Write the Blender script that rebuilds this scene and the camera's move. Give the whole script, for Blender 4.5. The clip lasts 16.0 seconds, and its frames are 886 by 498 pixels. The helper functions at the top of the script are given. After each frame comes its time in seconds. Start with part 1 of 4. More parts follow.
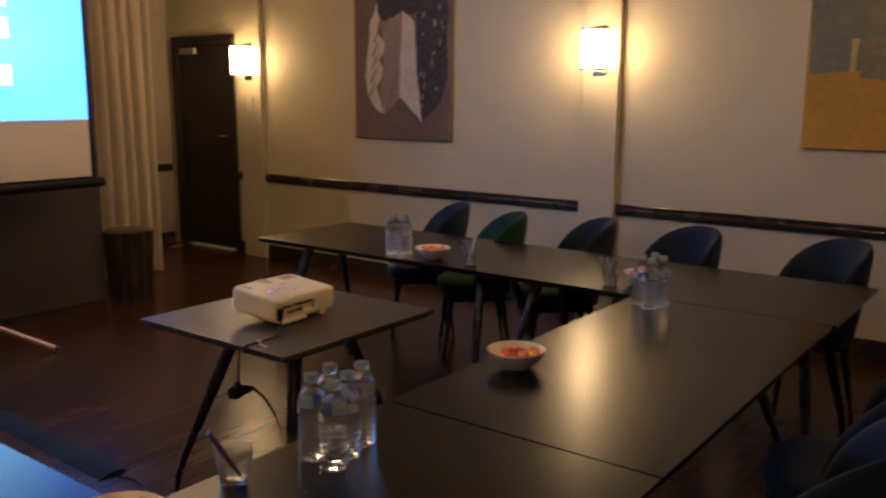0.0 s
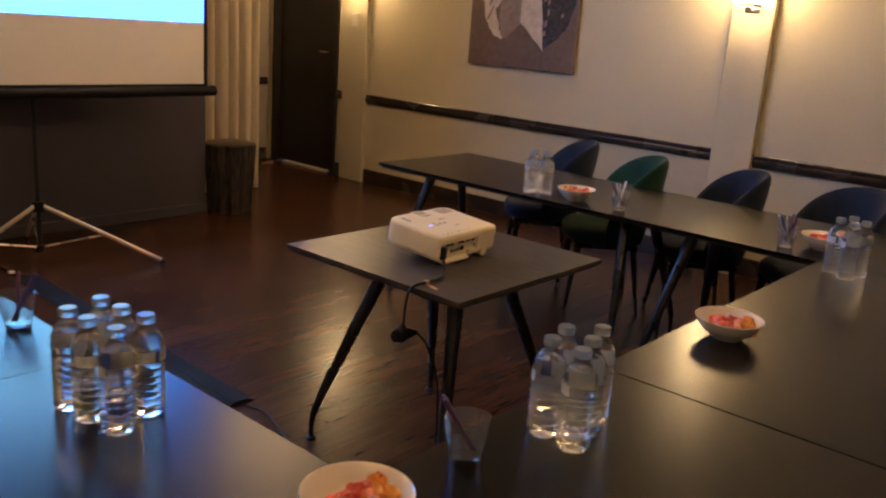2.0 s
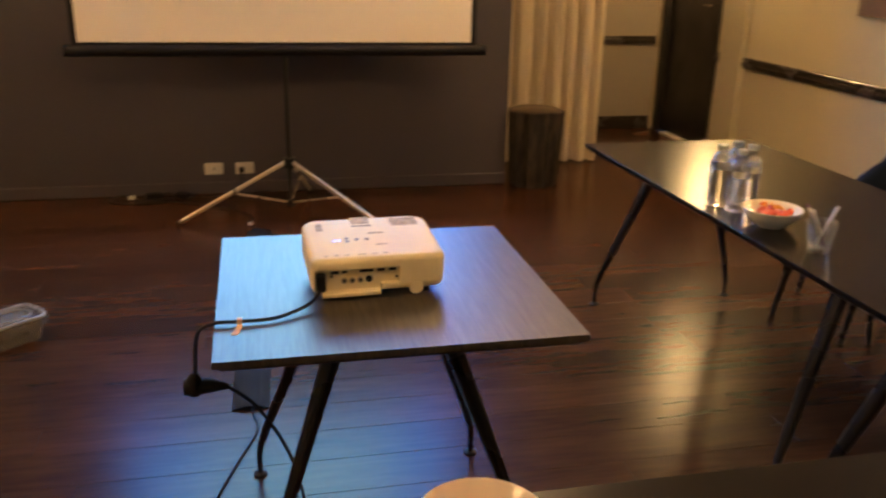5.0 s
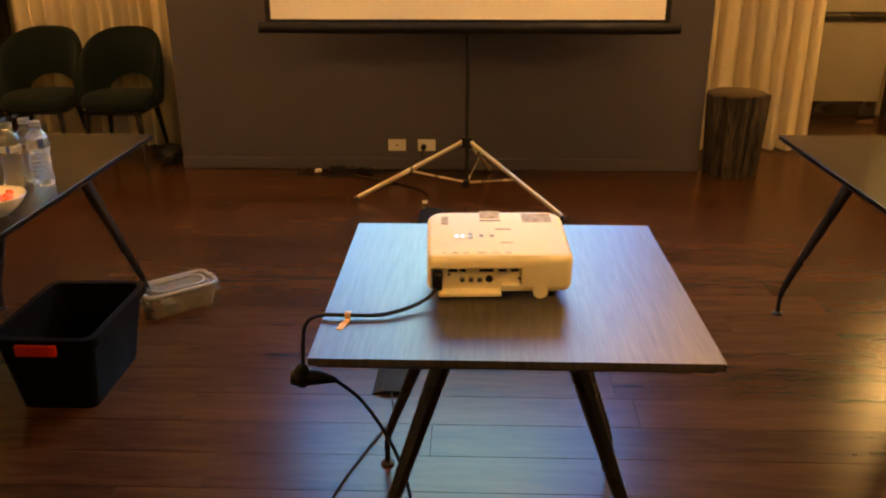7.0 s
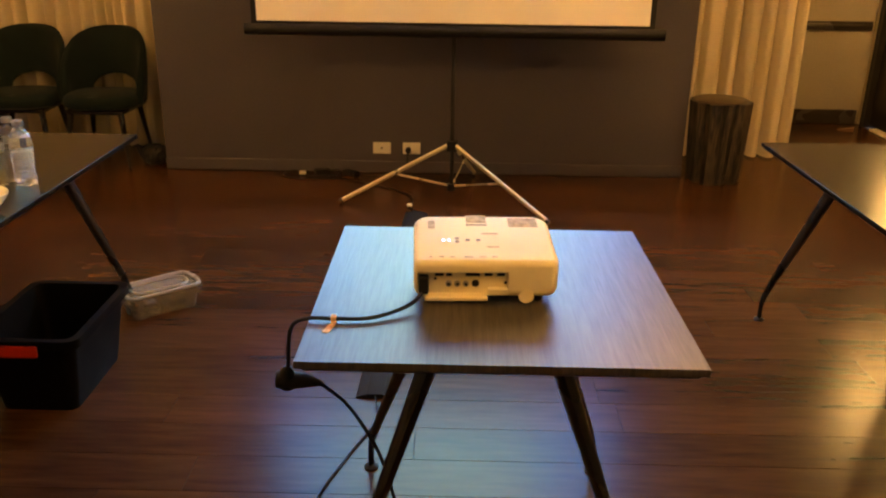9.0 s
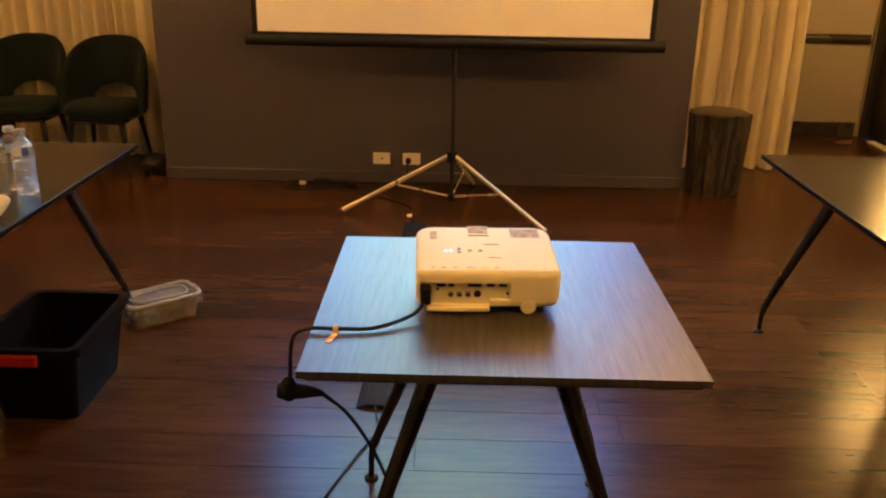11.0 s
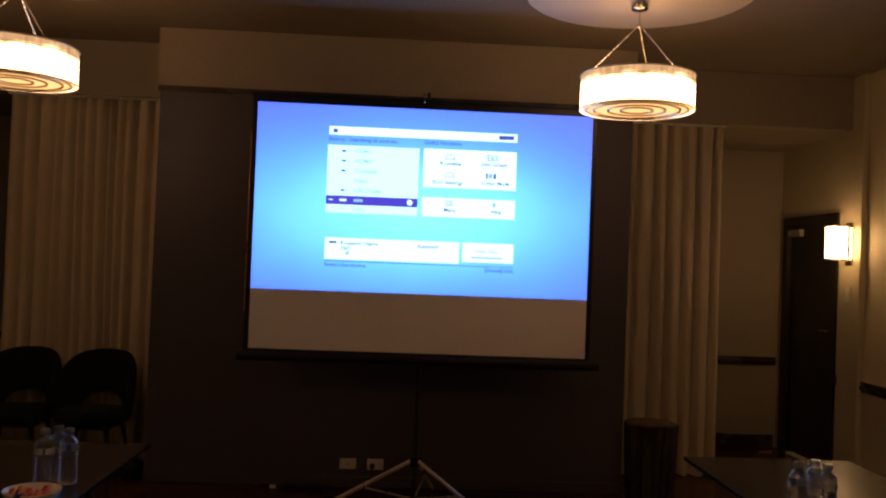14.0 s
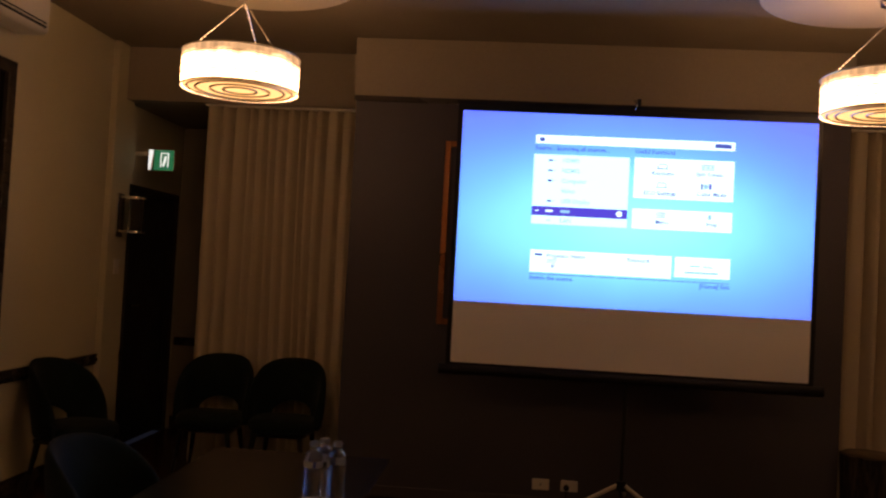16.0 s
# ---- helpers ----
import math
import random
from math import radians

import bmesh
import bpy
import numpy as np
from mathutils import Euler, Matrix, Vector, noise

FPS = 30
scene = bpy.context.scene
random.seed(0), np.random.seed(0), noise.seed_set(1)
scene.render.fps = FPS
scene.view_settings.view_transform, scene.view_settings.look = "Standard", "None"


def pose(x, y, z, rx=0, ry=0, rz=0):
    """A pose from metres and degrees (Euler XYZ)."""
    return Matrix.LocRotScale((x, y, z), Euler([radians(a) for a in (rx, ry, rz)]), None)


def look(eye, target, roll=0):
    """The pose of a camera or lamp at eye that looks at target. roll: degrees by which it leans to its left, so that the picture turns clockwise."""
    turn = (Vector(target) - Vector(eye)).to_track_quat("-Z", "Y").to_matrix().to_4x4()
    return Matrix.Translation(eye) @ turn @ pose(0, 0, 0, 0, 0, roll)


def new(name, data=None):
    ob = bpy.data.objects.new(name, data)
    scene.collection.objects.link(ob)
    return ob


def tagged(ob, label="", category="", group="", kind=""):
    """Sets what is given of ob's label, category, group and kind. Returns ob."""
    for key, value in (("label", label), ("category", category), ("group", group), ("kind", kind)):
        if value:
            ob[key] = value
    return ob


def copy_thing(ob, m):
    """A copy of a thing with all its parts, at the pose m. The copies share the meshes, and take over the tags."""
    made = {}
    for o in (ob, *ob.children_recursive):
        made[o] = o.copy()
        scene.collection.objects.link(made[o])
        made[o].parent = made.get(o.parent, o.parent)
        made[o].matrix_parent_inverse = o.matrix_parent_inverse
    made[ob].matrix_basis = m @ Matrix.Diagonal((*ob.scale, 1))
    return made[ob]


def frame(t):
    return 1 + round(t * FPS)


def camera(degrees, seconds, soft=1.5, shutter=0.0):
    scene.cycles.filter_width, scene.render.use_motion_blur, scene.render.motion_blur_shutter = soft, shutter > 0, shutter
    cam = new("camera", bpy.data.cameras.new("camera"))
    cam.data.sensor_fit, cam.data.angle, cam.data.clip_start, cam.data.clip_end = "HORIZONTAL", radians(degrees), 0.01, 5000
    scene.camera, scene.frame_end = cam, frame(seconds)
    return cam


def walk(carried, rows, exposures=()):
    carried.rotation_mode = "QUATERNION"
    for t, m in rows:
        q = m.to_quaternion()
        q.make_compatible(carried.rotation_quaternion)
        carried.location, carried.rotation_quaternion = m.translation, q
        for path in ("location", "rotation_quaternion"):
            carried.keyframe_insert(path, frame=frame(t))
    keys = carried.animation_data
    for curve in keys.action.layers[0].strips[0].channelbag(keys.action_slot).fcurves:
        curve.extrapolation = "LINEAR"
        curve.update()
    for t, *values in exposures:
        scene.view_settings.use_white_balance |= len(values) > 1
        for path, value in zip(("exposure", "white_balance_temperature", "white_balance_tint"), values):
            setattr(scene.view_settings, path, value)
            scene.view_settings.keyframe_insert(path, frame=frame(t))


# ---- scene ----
cam = camera(55.3, 16.0, soft=2.2, shutter=0.4)
PATH = [
    (0, (0.474, 0.57, 1.575), (-0.707, 2.145, 1.219), 0.3),
    (0.5, (0.425, 0.576, 1.546), (-0.926, 1.999, 1.156), 0.8),
    (1, (0.247, 0.536, 1.513), (-1.211, 1.82, 1.039), 1.1),
    (1.5, (0.009, 0.47, 1.533), (-1.329, 1.88, 1.063), 2.3),
    (2, (-0.051, 0.544, 1.522), (-1.299, 2.019, 1.006), 4.2),
    (2.5, (0.109, 0.878, 1.497), (-1.279, 2.222, 0.982), 1.3),
    (3, (0.197, 1.267, 1.489), (-1.186, 2.573, 0.872), -2.4),
    (3.5, (0.232, 1.716, 1.513), (-1.079, 3.085, 0.875), -2.0),
    (4, (0.263, 2.091, 1.523), (-1.344, 3.133, 0.947), -1.4),
    (4.5, (0.156, 2.319, 1.507), (-1.623, 3.011, 0.908), -0.0),
    (5, (0.053, 2.475, 1.515), (-1.79, 2.89, 0.856), 1.3),
    (5.2, (0.028, 2.531, 1.507), (-1.831, 2.809, 0.823), 1.4),
    (7.5, (-0.087, 2.674, 1.519), (-1.953, 2.606, 0.801), -0.1),
    (8, (-0.086, 2.672, 1.519), (-1.951, 2.615, 0.799), 0.3),
    (8.5, (-0.083, 2.668, 1.52), (-1.948, 2.636, 0.799), 0.7),
    (11, (-0.079, 2.655, 1.521), (-1.958, 2.636, 0.834), 1.1),
    (11.5, (-0.076, 2.66, 1.525), (-1.966, 2.65, 0.87), 1.2),
    (12, (-0.045, 2.669, 1.618), (-2.016, 2.659, 1.28), 0.9),
    (12.5, (0.07, 2.667, 1.62), (-1.929, 2.659, 1.587), 1.4),
    (13, (0.295, 2.619, 1.608), (-1.705, 2.633, 1.628), 1.3),
    (13.5, (0.509, 2.554, 1.632), (-1.49, 2.621, 1.608), 1.8),
    (14, (0.569, 2.512, 1.605), (-1.428, 2.609, 1.642), 2.2),
    (14.5, (0.556, 2.474, 1.615), (-1.442, 2.529, 1.682), 2.5),
    (15, (0.504, 2.373, 1.63), (-1.495, 2.36, 1.684), 2.6),
    (15.5, (0.436, 2.17, 1.638), (-1.559, 2.04, 1.688), 2.8),
    (16, (0.392, 1.887, 1.572), (-1.601, 1.732, 1.63), 3.1),
]
EXPOSURES = [(0.0, 1.9, 5600, 13), (0.6, 2.0, 5250, 11), (1.0, 2.08, 5900, 10), (1.4, 2.0, 6700, 13), (2.0, 2.38, 5700, 12), (2.5, 2.75, 5200, 5), (3.5, 3.18, 5050, -1), (4.0, 3.3, 5700, 2), (4.5, 2.98, 6000, 6), (5.2, 3.05, 6900, 9), (7.5, 3.28, 10300, 9), (11.5, 3.22, 10100, 9),
             (12.0, 2.95, 7200, 12), (12.3, 1.8, 7200, 14), (12.6, 1.05, 7100, 14), (13.0, 0.0, 6500, 3), (13.6, 0.08, 6700, 20), (14.5, 0.26, 6900, 27), (16.0, 0.3, 7200, 32)]
walk(cam, [(t, look(eye, target, roll)) for t, eye, target, roll in PATH], EXPOSURES)

# ---- world: a closed room at night, so only a trace of sky ----
world = bpy.data.worlds.new("night")
scene.world = world
world.use_nodes = True
world.node_tree.nodes["Background"].inputs[0].default_value = (0.02, 0.025, 0.04, 1)
world.node_tree.nodes["Background"].inputs[1].default_value = 0.2

# ---- lamp colours and strengths ----
WARM = (1.0, 0.60, 0.27)
PENDANT = 3.9
SCONCE = 12.4
PICTURE = 1.70

# ---- plan ----
WALL_R, WALL_L = 6.11, -1.20      # side walls
X_PANEL, X_CURT, X_BACK, X_REAR = -5.51, -5.98, -7.30, 3.3
P0, P1 = 0.755, 4.16              # dark chimney breast
CEIL, SOFFIT = 3.22, 2.80
TOP = 0.74                        # table tops


# ---- materials ----
def nodes(name):
    m = bpy.data.materials.new(name)
    m.use_nodes = True
    nt = m.node_tree
    return m, nt, nt.nodes["Principled BSDF"]


def surface(name, color, rough=0.5, metal=0.0, vary=0.15, scale=6.0, bump=0.1, fine=60.0, stretch=(1, 1, 1), island=0.0, sheen=0.0, coat=0.0, spec=0.5, rvary=0.1, span=0.4):
    """A painted, woven or metal surface with variation at two scales."""
    m, nt, p = nodes(name)
    tc = nt.nodes.new("ShaderNodeTexCoord")
    mp = nt.nodes.new("ShaderNodeMapping")
    mp.inputs["Scale"].default_value = stretch
    source = tc.outputs["Object"]
    if island:
        oi = nt.nodes.new("ShaderNodeObjectInfo")
        shift = nt.nodes.new("ShaderNodeVectorMath")
        shift.operation = "MULTIPLY_ADD"
        shift.inputs[1].default_value = (37.0, 19.0, 0.0)
        nt.links.new(oi.outputs["Random"], shift.inputs[0])
        nt.links.new(source, shift.inputs[2])
        source = shift.outputs[0]
    nt.links.new(source, mp.inputs[0])
    wear = nt.nodes.new("ShaderNodeTexNoise")
    wear.inputs["Scale"].default_value = 3.5
    wear.inputs["Detail"].default_value = 2
    nt.links.new(source, wear.inputs["Vector"])
    big = nt.nodes.new("ShaderNodeTexNoise")
    big.inputs["Scale"].default_value = scale
    big.inputs["Detail"].default_value = 4
    small = nt.nodes.new("ShaderNodeTexNoise")
    small.inputs["Scale"].default_value = fine
    small.inputs["Detail"].default_value = 3
    for n in (big, small):
        nt.links.new(mp.outputs[0], n.inputs["Vector"])
    mix = nt.nodes.new("ShaderNodeMath")
    mix.operation = "ADD"
    nt.links.new(big.outputs[0], mix.inputs[0])
    nt.links.new(small.outputs[0], mix.inputs[1])
    value = mix.outputs[0]
    if island:
        ma = nt.nodes.new("ShaderNodeMath")
        ma.operation = "MULTIPLY_ADD"
        ma.inputs[1].default_value = island
        nt.links.new(oi.outputs["Random"], ma.inputs[0])
        nt.links.new(value, ma.inputs[2])
        value = ma.outputs[0]
    ramp = nt.nodes.new("ShaderNodeMapRange")
    ramp.inputs["From Min"].default_value, ramp.inputs["From Max"].default_value = 1 - span, 1 + span + island
    ramp.inputs["To Min"].default_value, ramp.inputs["To Max"].default_value = 1 - vary, 1 + vary
    nt.links.new(value, ramp.inputs["Value"])
    col = nt.nodes.new("ShaderNodeVectorMath")
    col.operation = "SCALE"
    col.inputs[0].default_value = color
    nt.links.new(ramp.outputs[0], col.inputs["Scale"])
    nt.links.new(col.outputs[0], p.inputs["Base Color"])
    rr = nt.nodes.new("ShaderNodeMapRange")
    rr.inputs["From Min"].default_value, rr.inputs["From Max"].default_value = 0.3, 0.7
    rr.inputs["To Min"].default_value, rr.inputs["To Max"].default_value = max(0.02, rough - rvary), min(1, rough + rvary)
    nt.links.new(wear.outputs[0], rr.inputs["Value"])
    nt.links.new(rr.outputs[0], p.inputs["Roughness"])
    p.inputs["Metallic"].default_value = metal
    p.inputs["Specular IOR Level"].default_value = spec
    p.inputs["Sheen Weight"].default_value = sheen
    p.inputs["Coat Weight"].default_value = coat
    if bump:
        b = nt.nodes.new("ShaderNodeBump")
        b.inputs["Strength"].default_value = bump
        b.inputs["Distance"].default_value = 0.004
        nt.links.new(small.outputs[0], b.inputs["Height"])
        nt.links.new(b.outputs[0], p.inputs["Normal"])
    return m


def glassy(name, color=(1, 1, 1), ior=1.45, rough=0.02, clear=1.0):
    m, nt, p = nodes(name)
    p.inputs["Base Color"].default_value = (*color, 1)
    p.inputs["Transmission Weight"].default_value = clear
    p.inputs["Roughness"].default_value = rough
    p.inputs["IOR"].default_value = ior
    return m


def glow(name, color, strength):
    m, nt, p = nodes(name)
    p.inputs["Base Color"].default_value = (0.02, 0.02, 0.02, 1)
    p.inputs["Roughness"].default_value = 0.7
    p.inputs["Emission Color"].default_value = (*color, 1)
    p.inputs["Emission Strength"].default_value = strength
    return m


M_WALL = surface("cream wall paint", (0.62, 0.555, 0.38), 0.6, vary=0.06, scale=1.2, bump=0.12, fine=90, spec=0.3)
# ceiling cream, darkened in the base colour to stand for its lack of light
M_CEIL = surface("cream darkened as unlit ceiling", (0.30, 0.25, 0.19), 0.85, vary=0.08, scale=1.0, bump=0.1, spec=0.2)
M_BULK = surface("taupe bulkhead paint", (0.35, 0.295, 0.23), 0.75, vary=0.07, scale=1.2, bump=0.1, spec=0.2)
M_ROSE = surface("cream plaster", (0.74, 0.66, 0.52), 0.8, vary=0.05, scale=2, spec=0.2)
M_PANEL = surface("charcoal wall paint", (0.085, 0.076, 0.090), 0.5, vary=0.12, scale=1.4, bump=0.12, fine=90, spec=0.3)
M_TRIM = surface("dark stained timber", (0.040, 0.031, 0.024), 0.24, vary=0.3, scale=5, stretch=(1, 1, 6), fine=80)
M_DOOR = surface("dark door paint", (0.018, 0.014, 0.012), 0.4, vary=0.2, scale=3)
M_SUB = surface("dark subfloor", (0.020, 0.010, 0.006), 0.7)
M_PLANK = surface("brown floor board", (0.066, 0.0262, 0.0125), 0.26, vary=0.50, scale=1.3, stretch=(9, 1.0, 1), bump=0.0, fine=5, island=0.40, rvary=0.0, spec=0.21, span=0.20)
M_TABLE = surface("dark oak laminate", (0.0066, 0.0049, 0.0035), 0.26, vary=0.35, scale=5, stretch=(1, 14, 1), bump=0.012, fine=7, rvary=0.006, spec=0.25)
M_TABLE_P = surface("lighter grey oak laminate", (0.046, 0.040, 0.032), 0.40, vary=0.5, scale=6, stretch=(1, 18, 1), bump=0.14, fine=14, rvary=0.01, spec=0.82, span=0.25)
M_EDGE = surface("black table edge", (0.010, 0.009, 0.008), 0.45, vary=0.1)
M_STEEL = surface("black powder coated steel", (0.010, 0.009, 0.009), 0.28, vary=0.15, bump=0.05)
M_POLE = surface("dark grey pole", (0.009, 0.008, 0.009), 0.65, vary=0.1)
M_BLACK = surface("black plastic", (0.008, 0.008, 0.009), 0.5, vary=0.1, spec=0.3)
M_RUBBER = surface("black rubber", (0.014, 0.015, 0.018), 0.8, vary=0.2, bump=0.3, fine=120, spec=0.25)
M_CURTAIN = surface("ivory linen curtain", (0.61, 0.52, 0.38), 0.85, vary=0.07, scale=3, stretch=(1, 1, 0.3), bump=0.2, fine=260, sheen=0.2, spec=0.2)
M_NAVY = surface("navy velvet", (0.010, 0.019, 0.042), 0.75, vary=0.35, scale=9, bump=0.2, fine=150, sheen=0.08, spec=0.2)
M_GREEN = surface("emerald velvet", (0.006, 0.043, 0.025), 0.75, vary=0.3, scale=9, bump=0.2, fine=150, sheen=0.1, spec=0.2)
M_TEAL = surface("dark teal velvet", (0.003, 0.0095, 0.0085), 0.8, vary=0.3, scale=9, bump=0.2, fine=150, sheen=0.05, spec=0.2)
M_WHITE = surface("white projector plastic", (0.93, 0.83, 0.58), 0.55, vary=0.03, bump=0.03, spec=0.25)
M_PLATE = surface("white plastic", (0.72, 0.68, 0.6), 0.4, vary=0.04, bump=0.0)
M_GREY = surface("grey plastic", (0.30, 0.28, 0.25), 0.5, vary=0.1)
M_CHROME = surface("chrome", (0.75, 0.73, 0.70), 0.14, metal=1.0, vary=0.05, bump=0.02)
M_BRASSY = surface("silver lacquered tube", (0.74, 0.66, 0.52), 0.35, metal=0.7, vary=0.05, bump=0.02)
M_SCREEN = surface("matt white screen cloth", (0.90, 0.85, 0.80), 0.9, vary=0.02, scale=2, bump=0.05, fine=300, spec=0.1)
M_CERAMIC = surface("white glazed ceramic", (0.90, 0.85, 0.75), 0.15, vary=0.03, bump=0.0, coat=0.3)
M_RED = surface("red wrapper", (0.80, 0.16, 0.10), 0.3, vary=0.3, scale=40)
M_PINK = surface("pink wrapper", (0.82, 0.36, 0.28), 0.3, vary=0.3, scale=40)
M_GOLDW = surface("orange wrapper", (0.75, 0.34, 0.06), 0.25, vary=0.3, scale=40)
M_BARK = surface("dark tree bark", (0.036, 0.026, 0.019), 0.6, span=0.16, vary=1.0, scale=6, stretch=(5, 5, 0.45), bump=1.0, fine=22)
M_LOGTOP = surface("cut log top", (0.085, 0.058, 0.036), 0.6, vary=0.5, scale=9)
M_TAPE = surface("pale tape", (0.78, 0.52, 0.32), 0.6)
M_PAPER = surface("white paper", (0.8, 0.76, 0.68), 0.8)
M_REDGRIP = surface("red plastic grip", (0.55, 0.025, 0.02), 0.4)
M_COPPER = surface("copper frame", (0.55, 0.22, 0.09), 0.3, metal=0.8)
M_LABEL = surface("water label white", (0.56, 0.60, 0.62), 0.4, vary=0.3, scale=30)
M_LABELB = surface("water label blue", (0.03, 0.09, 0.42), 0.4, vary=0.1, scale=30)
M_PEN = surface("purple pen", (0.10, 0.03, 0.12), 0.35)
M_PENW = surface("clear white pen", (0.62, 0.62, 0.62), 0.3)
M_PENB = surface("blue pen", (0.03, 0.05, 0.22), 0.35)
M_CAP = glassy("milky blue cap", (0.42, 0.48, 0.55), 1.3, 0.3, 0.7)
M_PET = glassy("clear bottle plastic", (0.96, 0.975, 0.99), 1.30, 0.008, 0.95)
M_PET.node_tree.nodes["Principled BSDF"].inputs["Coat Weight"].default_value = 0.7
M_TUMBLER = glassy("tumbler glass", (0.95, 0.97, 1), 1.45, 0.0, 0.95)
M_TUMBLER.node_tree.nodes["Principled BSDF"].inputs["Coat Weight"].default_value = 1.0
M_TUB = glassy("frosted plastic tub", (0.95, 0.95, 0.95), 1.1, 0.15)
M_CRATE = surface("matt black crate plastic", (0.0030, 0.0028, 0.0028), 0.5, vary=0.2, spec=0.12)
M_PRINT = surface("warm grey print", (0.50, 0.43, 0.29), 0.7, vary=0.35, scale=60, spec=0.15)
M_WEDGE = surface("pale raw timber", (0.20, 0.11, 0.06), 0.6, vary=0.25, scale=14, stretch=(1, 6, 6))
M_LID = surface("milky plastic", (0.32, 0.30, 0.27), 0.35, vary=0.06, scale=8)
M_FROST = surface("frosted clear plastic", (0.36, 0.33, 0.29), 0.3, vary=0.05, scale=8, bump=0.02)
M_FROST.node_tree.nodes["Principled BSDF"].inputs["Alpha"].default_value = 0.42
M_NIGHT = surface("night glass", (0.004, 0.004, 0.005), 0.08, vary=0.0, bump=0.0)
M_SHADE = glow("lit pendant shade", WARM, PENDANT)
nt = M_SHADE.node_tree
tc = nt.nodes.new("ShaderNodeTexCoord")
sp = nt.nodes.new("ShaderNodeSeparateXYZ")
nz = nt.nodes.new("ShaderNodeTexNoise")
nz.inputs["Scale"].default_value = 9
nz.inputs["Detail"].default_value = 3
hz = nt.nodes.new("ShaderNodeMath")
hz.operation = "MULTIPLY_ADD"
hz.inputs[1].default_value = 0.075
rp = nt.nodes.new("ShaderNodeMapRange")
rp.interpolation_type = "SMOOTHSTEP"
rp.inputs["From Min"].default_value, rp.inputs["From Max"].default_value = 2.522, 2.565
rp.inputs["To Min"].default_value, rp.inputs["To Max"].default_value = 0.5 * PENDANT, 1.55 * PENDANT
nt.links.new(tc.outputs["Object"], sp.inputs[0])
nt.links.new(tc.outputs["Object"], nz.inputs["Vector"])
nt.links.new(nz.outputs[0], hz.inputs[0])
nt.links.new(sp.outputs["Z"], hz.inputs[2])
nt.links.new(hz.outputs[0], rp.inputs["Value"])
tp = nt.nodes.new("ShaderNodeMapRange")
tp.interpolation_type = "SMOOTHSTEP"
tp.inputs["From Min"].default_value, tp.inputs["From Max"].default_value = 2.668, 2.722
tp.inputs["To Min"].default_value, tp.inputs["To Max"].default_value = 1.0, 0.10
ml = nt.nodes.new("ShaderNodeMath")
ml.operation = "MULTIPLY"
nt.links.new(hz.outputs[0], tp.inputs["Value"])
nt.links.new(rp.outputs[0], ml.inputs[0])
nt.links.new(tp.outputs[0], ml.inputs[1])
fold = nt.nodes.new("ShaderNodeMapping")
fold.inputs["Scale"].default_value = (38, 38, 1.5)
pleat = nt.nodes.new("ShaderNodeTexNoise")
pleat.inputs["Scale"].default_value = 1.0
pr_ = nt.nodes.new("ShaderNodeMapRange")
pr_.inputs["From Min"].default_value, pr_.inputs["From Max"].default_value = 0.35, 0.65
pr_.inputs["To Min"].default_value, pr_.inputs["To Max"].default_value = 0.75, 1.3
pm = nt.nodes.new("ShaderNodeMath")
pm.operation = "MULTIPLY"
nt.links.new(tc.outputs["Object"], fold.inputs[0])
nt.links.new(fold.outputs[0], pleat.inputs["Vector"])
nt.links.new(pleat.outputs[0], pr_.inputs["Value"])
nt.links.new(ml.outputs[0], pm.inputs[0])
nt.links.new(pr_.outputs[0], pm.inputs[1])
nt.links.new(pm.outputs[0], nt.nodes["Principled BSDF"].inputs["Emission Strength"])
M_BULB = glow("lit diffuser", (1.0, 0.56, 0.20), PENDANT * 0.36)
M_SCONCE = glow("lit sconce glass", (1.0, 0.62, 0.25), SCONCE)
M_CLEAR = glassy("clear sconce glass", (1, 0.97, 0.9), 1.3, 0.1)
M_EXIT = glow("exit sign green", (0.01, 0.30, 0.12), 0.35)
M_EXITW = glow("exit sign white", (0.75, 0.88, 0.80), 0.9)
M_LED = glow("blue indicator", (0.2, 0.25, 1.0), 1.2)


# ---- mesh helpers ----
def mesh_of(bm, name):
    me = bpy.data.meshes.new(name)
    bm.normal_update()
    bm.to_mesh(me)
    bm.free()
    return me


def smooth(me, angle=35):
    me.shade_smooth()
    me.set_sharp_from_angle(angle=radians(angle))
    return me


def part(name, bm, material, parent=None, label="", m=None):
    """Links a bmesh as one mesh object, under a thing or a part."""
    angle = 19 if bm.faces.layers.int.get("flat") else 38
    me = smooth(mesh_of(bm, name), angle)
    for k in material if isinstance(material, (list, tuple)) else [material]:
        me.materials.append(k)
    ob = new(name, me)
    if parent:
        ob.parent = parent
    if m is not None:
        ob.matrix_basis = m
    return tagged(ob, label)


def thing(name, label, category, m=None, group="", kind=""):
    ob = new(name)
    ob.empty_display_size = 0.1
    if m is not None:
        ob.matrix_basis = m
    return tagged(ob, label, category, group, kind)


def box(x0, x1, y0, y1, z0, z1, bevel=0.0, seg=2, bm=None):
    bm = bm or bmesh.new()
    if not bm.faces.layers.int.get("flat"):
        bm.faces.layers.int.new("flat")
    made = bmesh.ops.create_cube(bm, size=1)["verts"]
    bmesh.ops.scale(bm, verts=made, vec=(abs(x1 - x0), abs(y1 - y0), abs(z1 - z0)))
    bmesh.ops.translate(bm, verts=made, vec=((x0 + x1) / 2, (y0 + y1) / 2, (z0 + z1) / 2))
    if bevel:
        edges = list({e for v in made for e in v.link_edges})
        bmesh.ops.bevel(bm, geom=edges, offset=bevel, segments=seg, affect="EDGES", profile=0.5)
    return bm


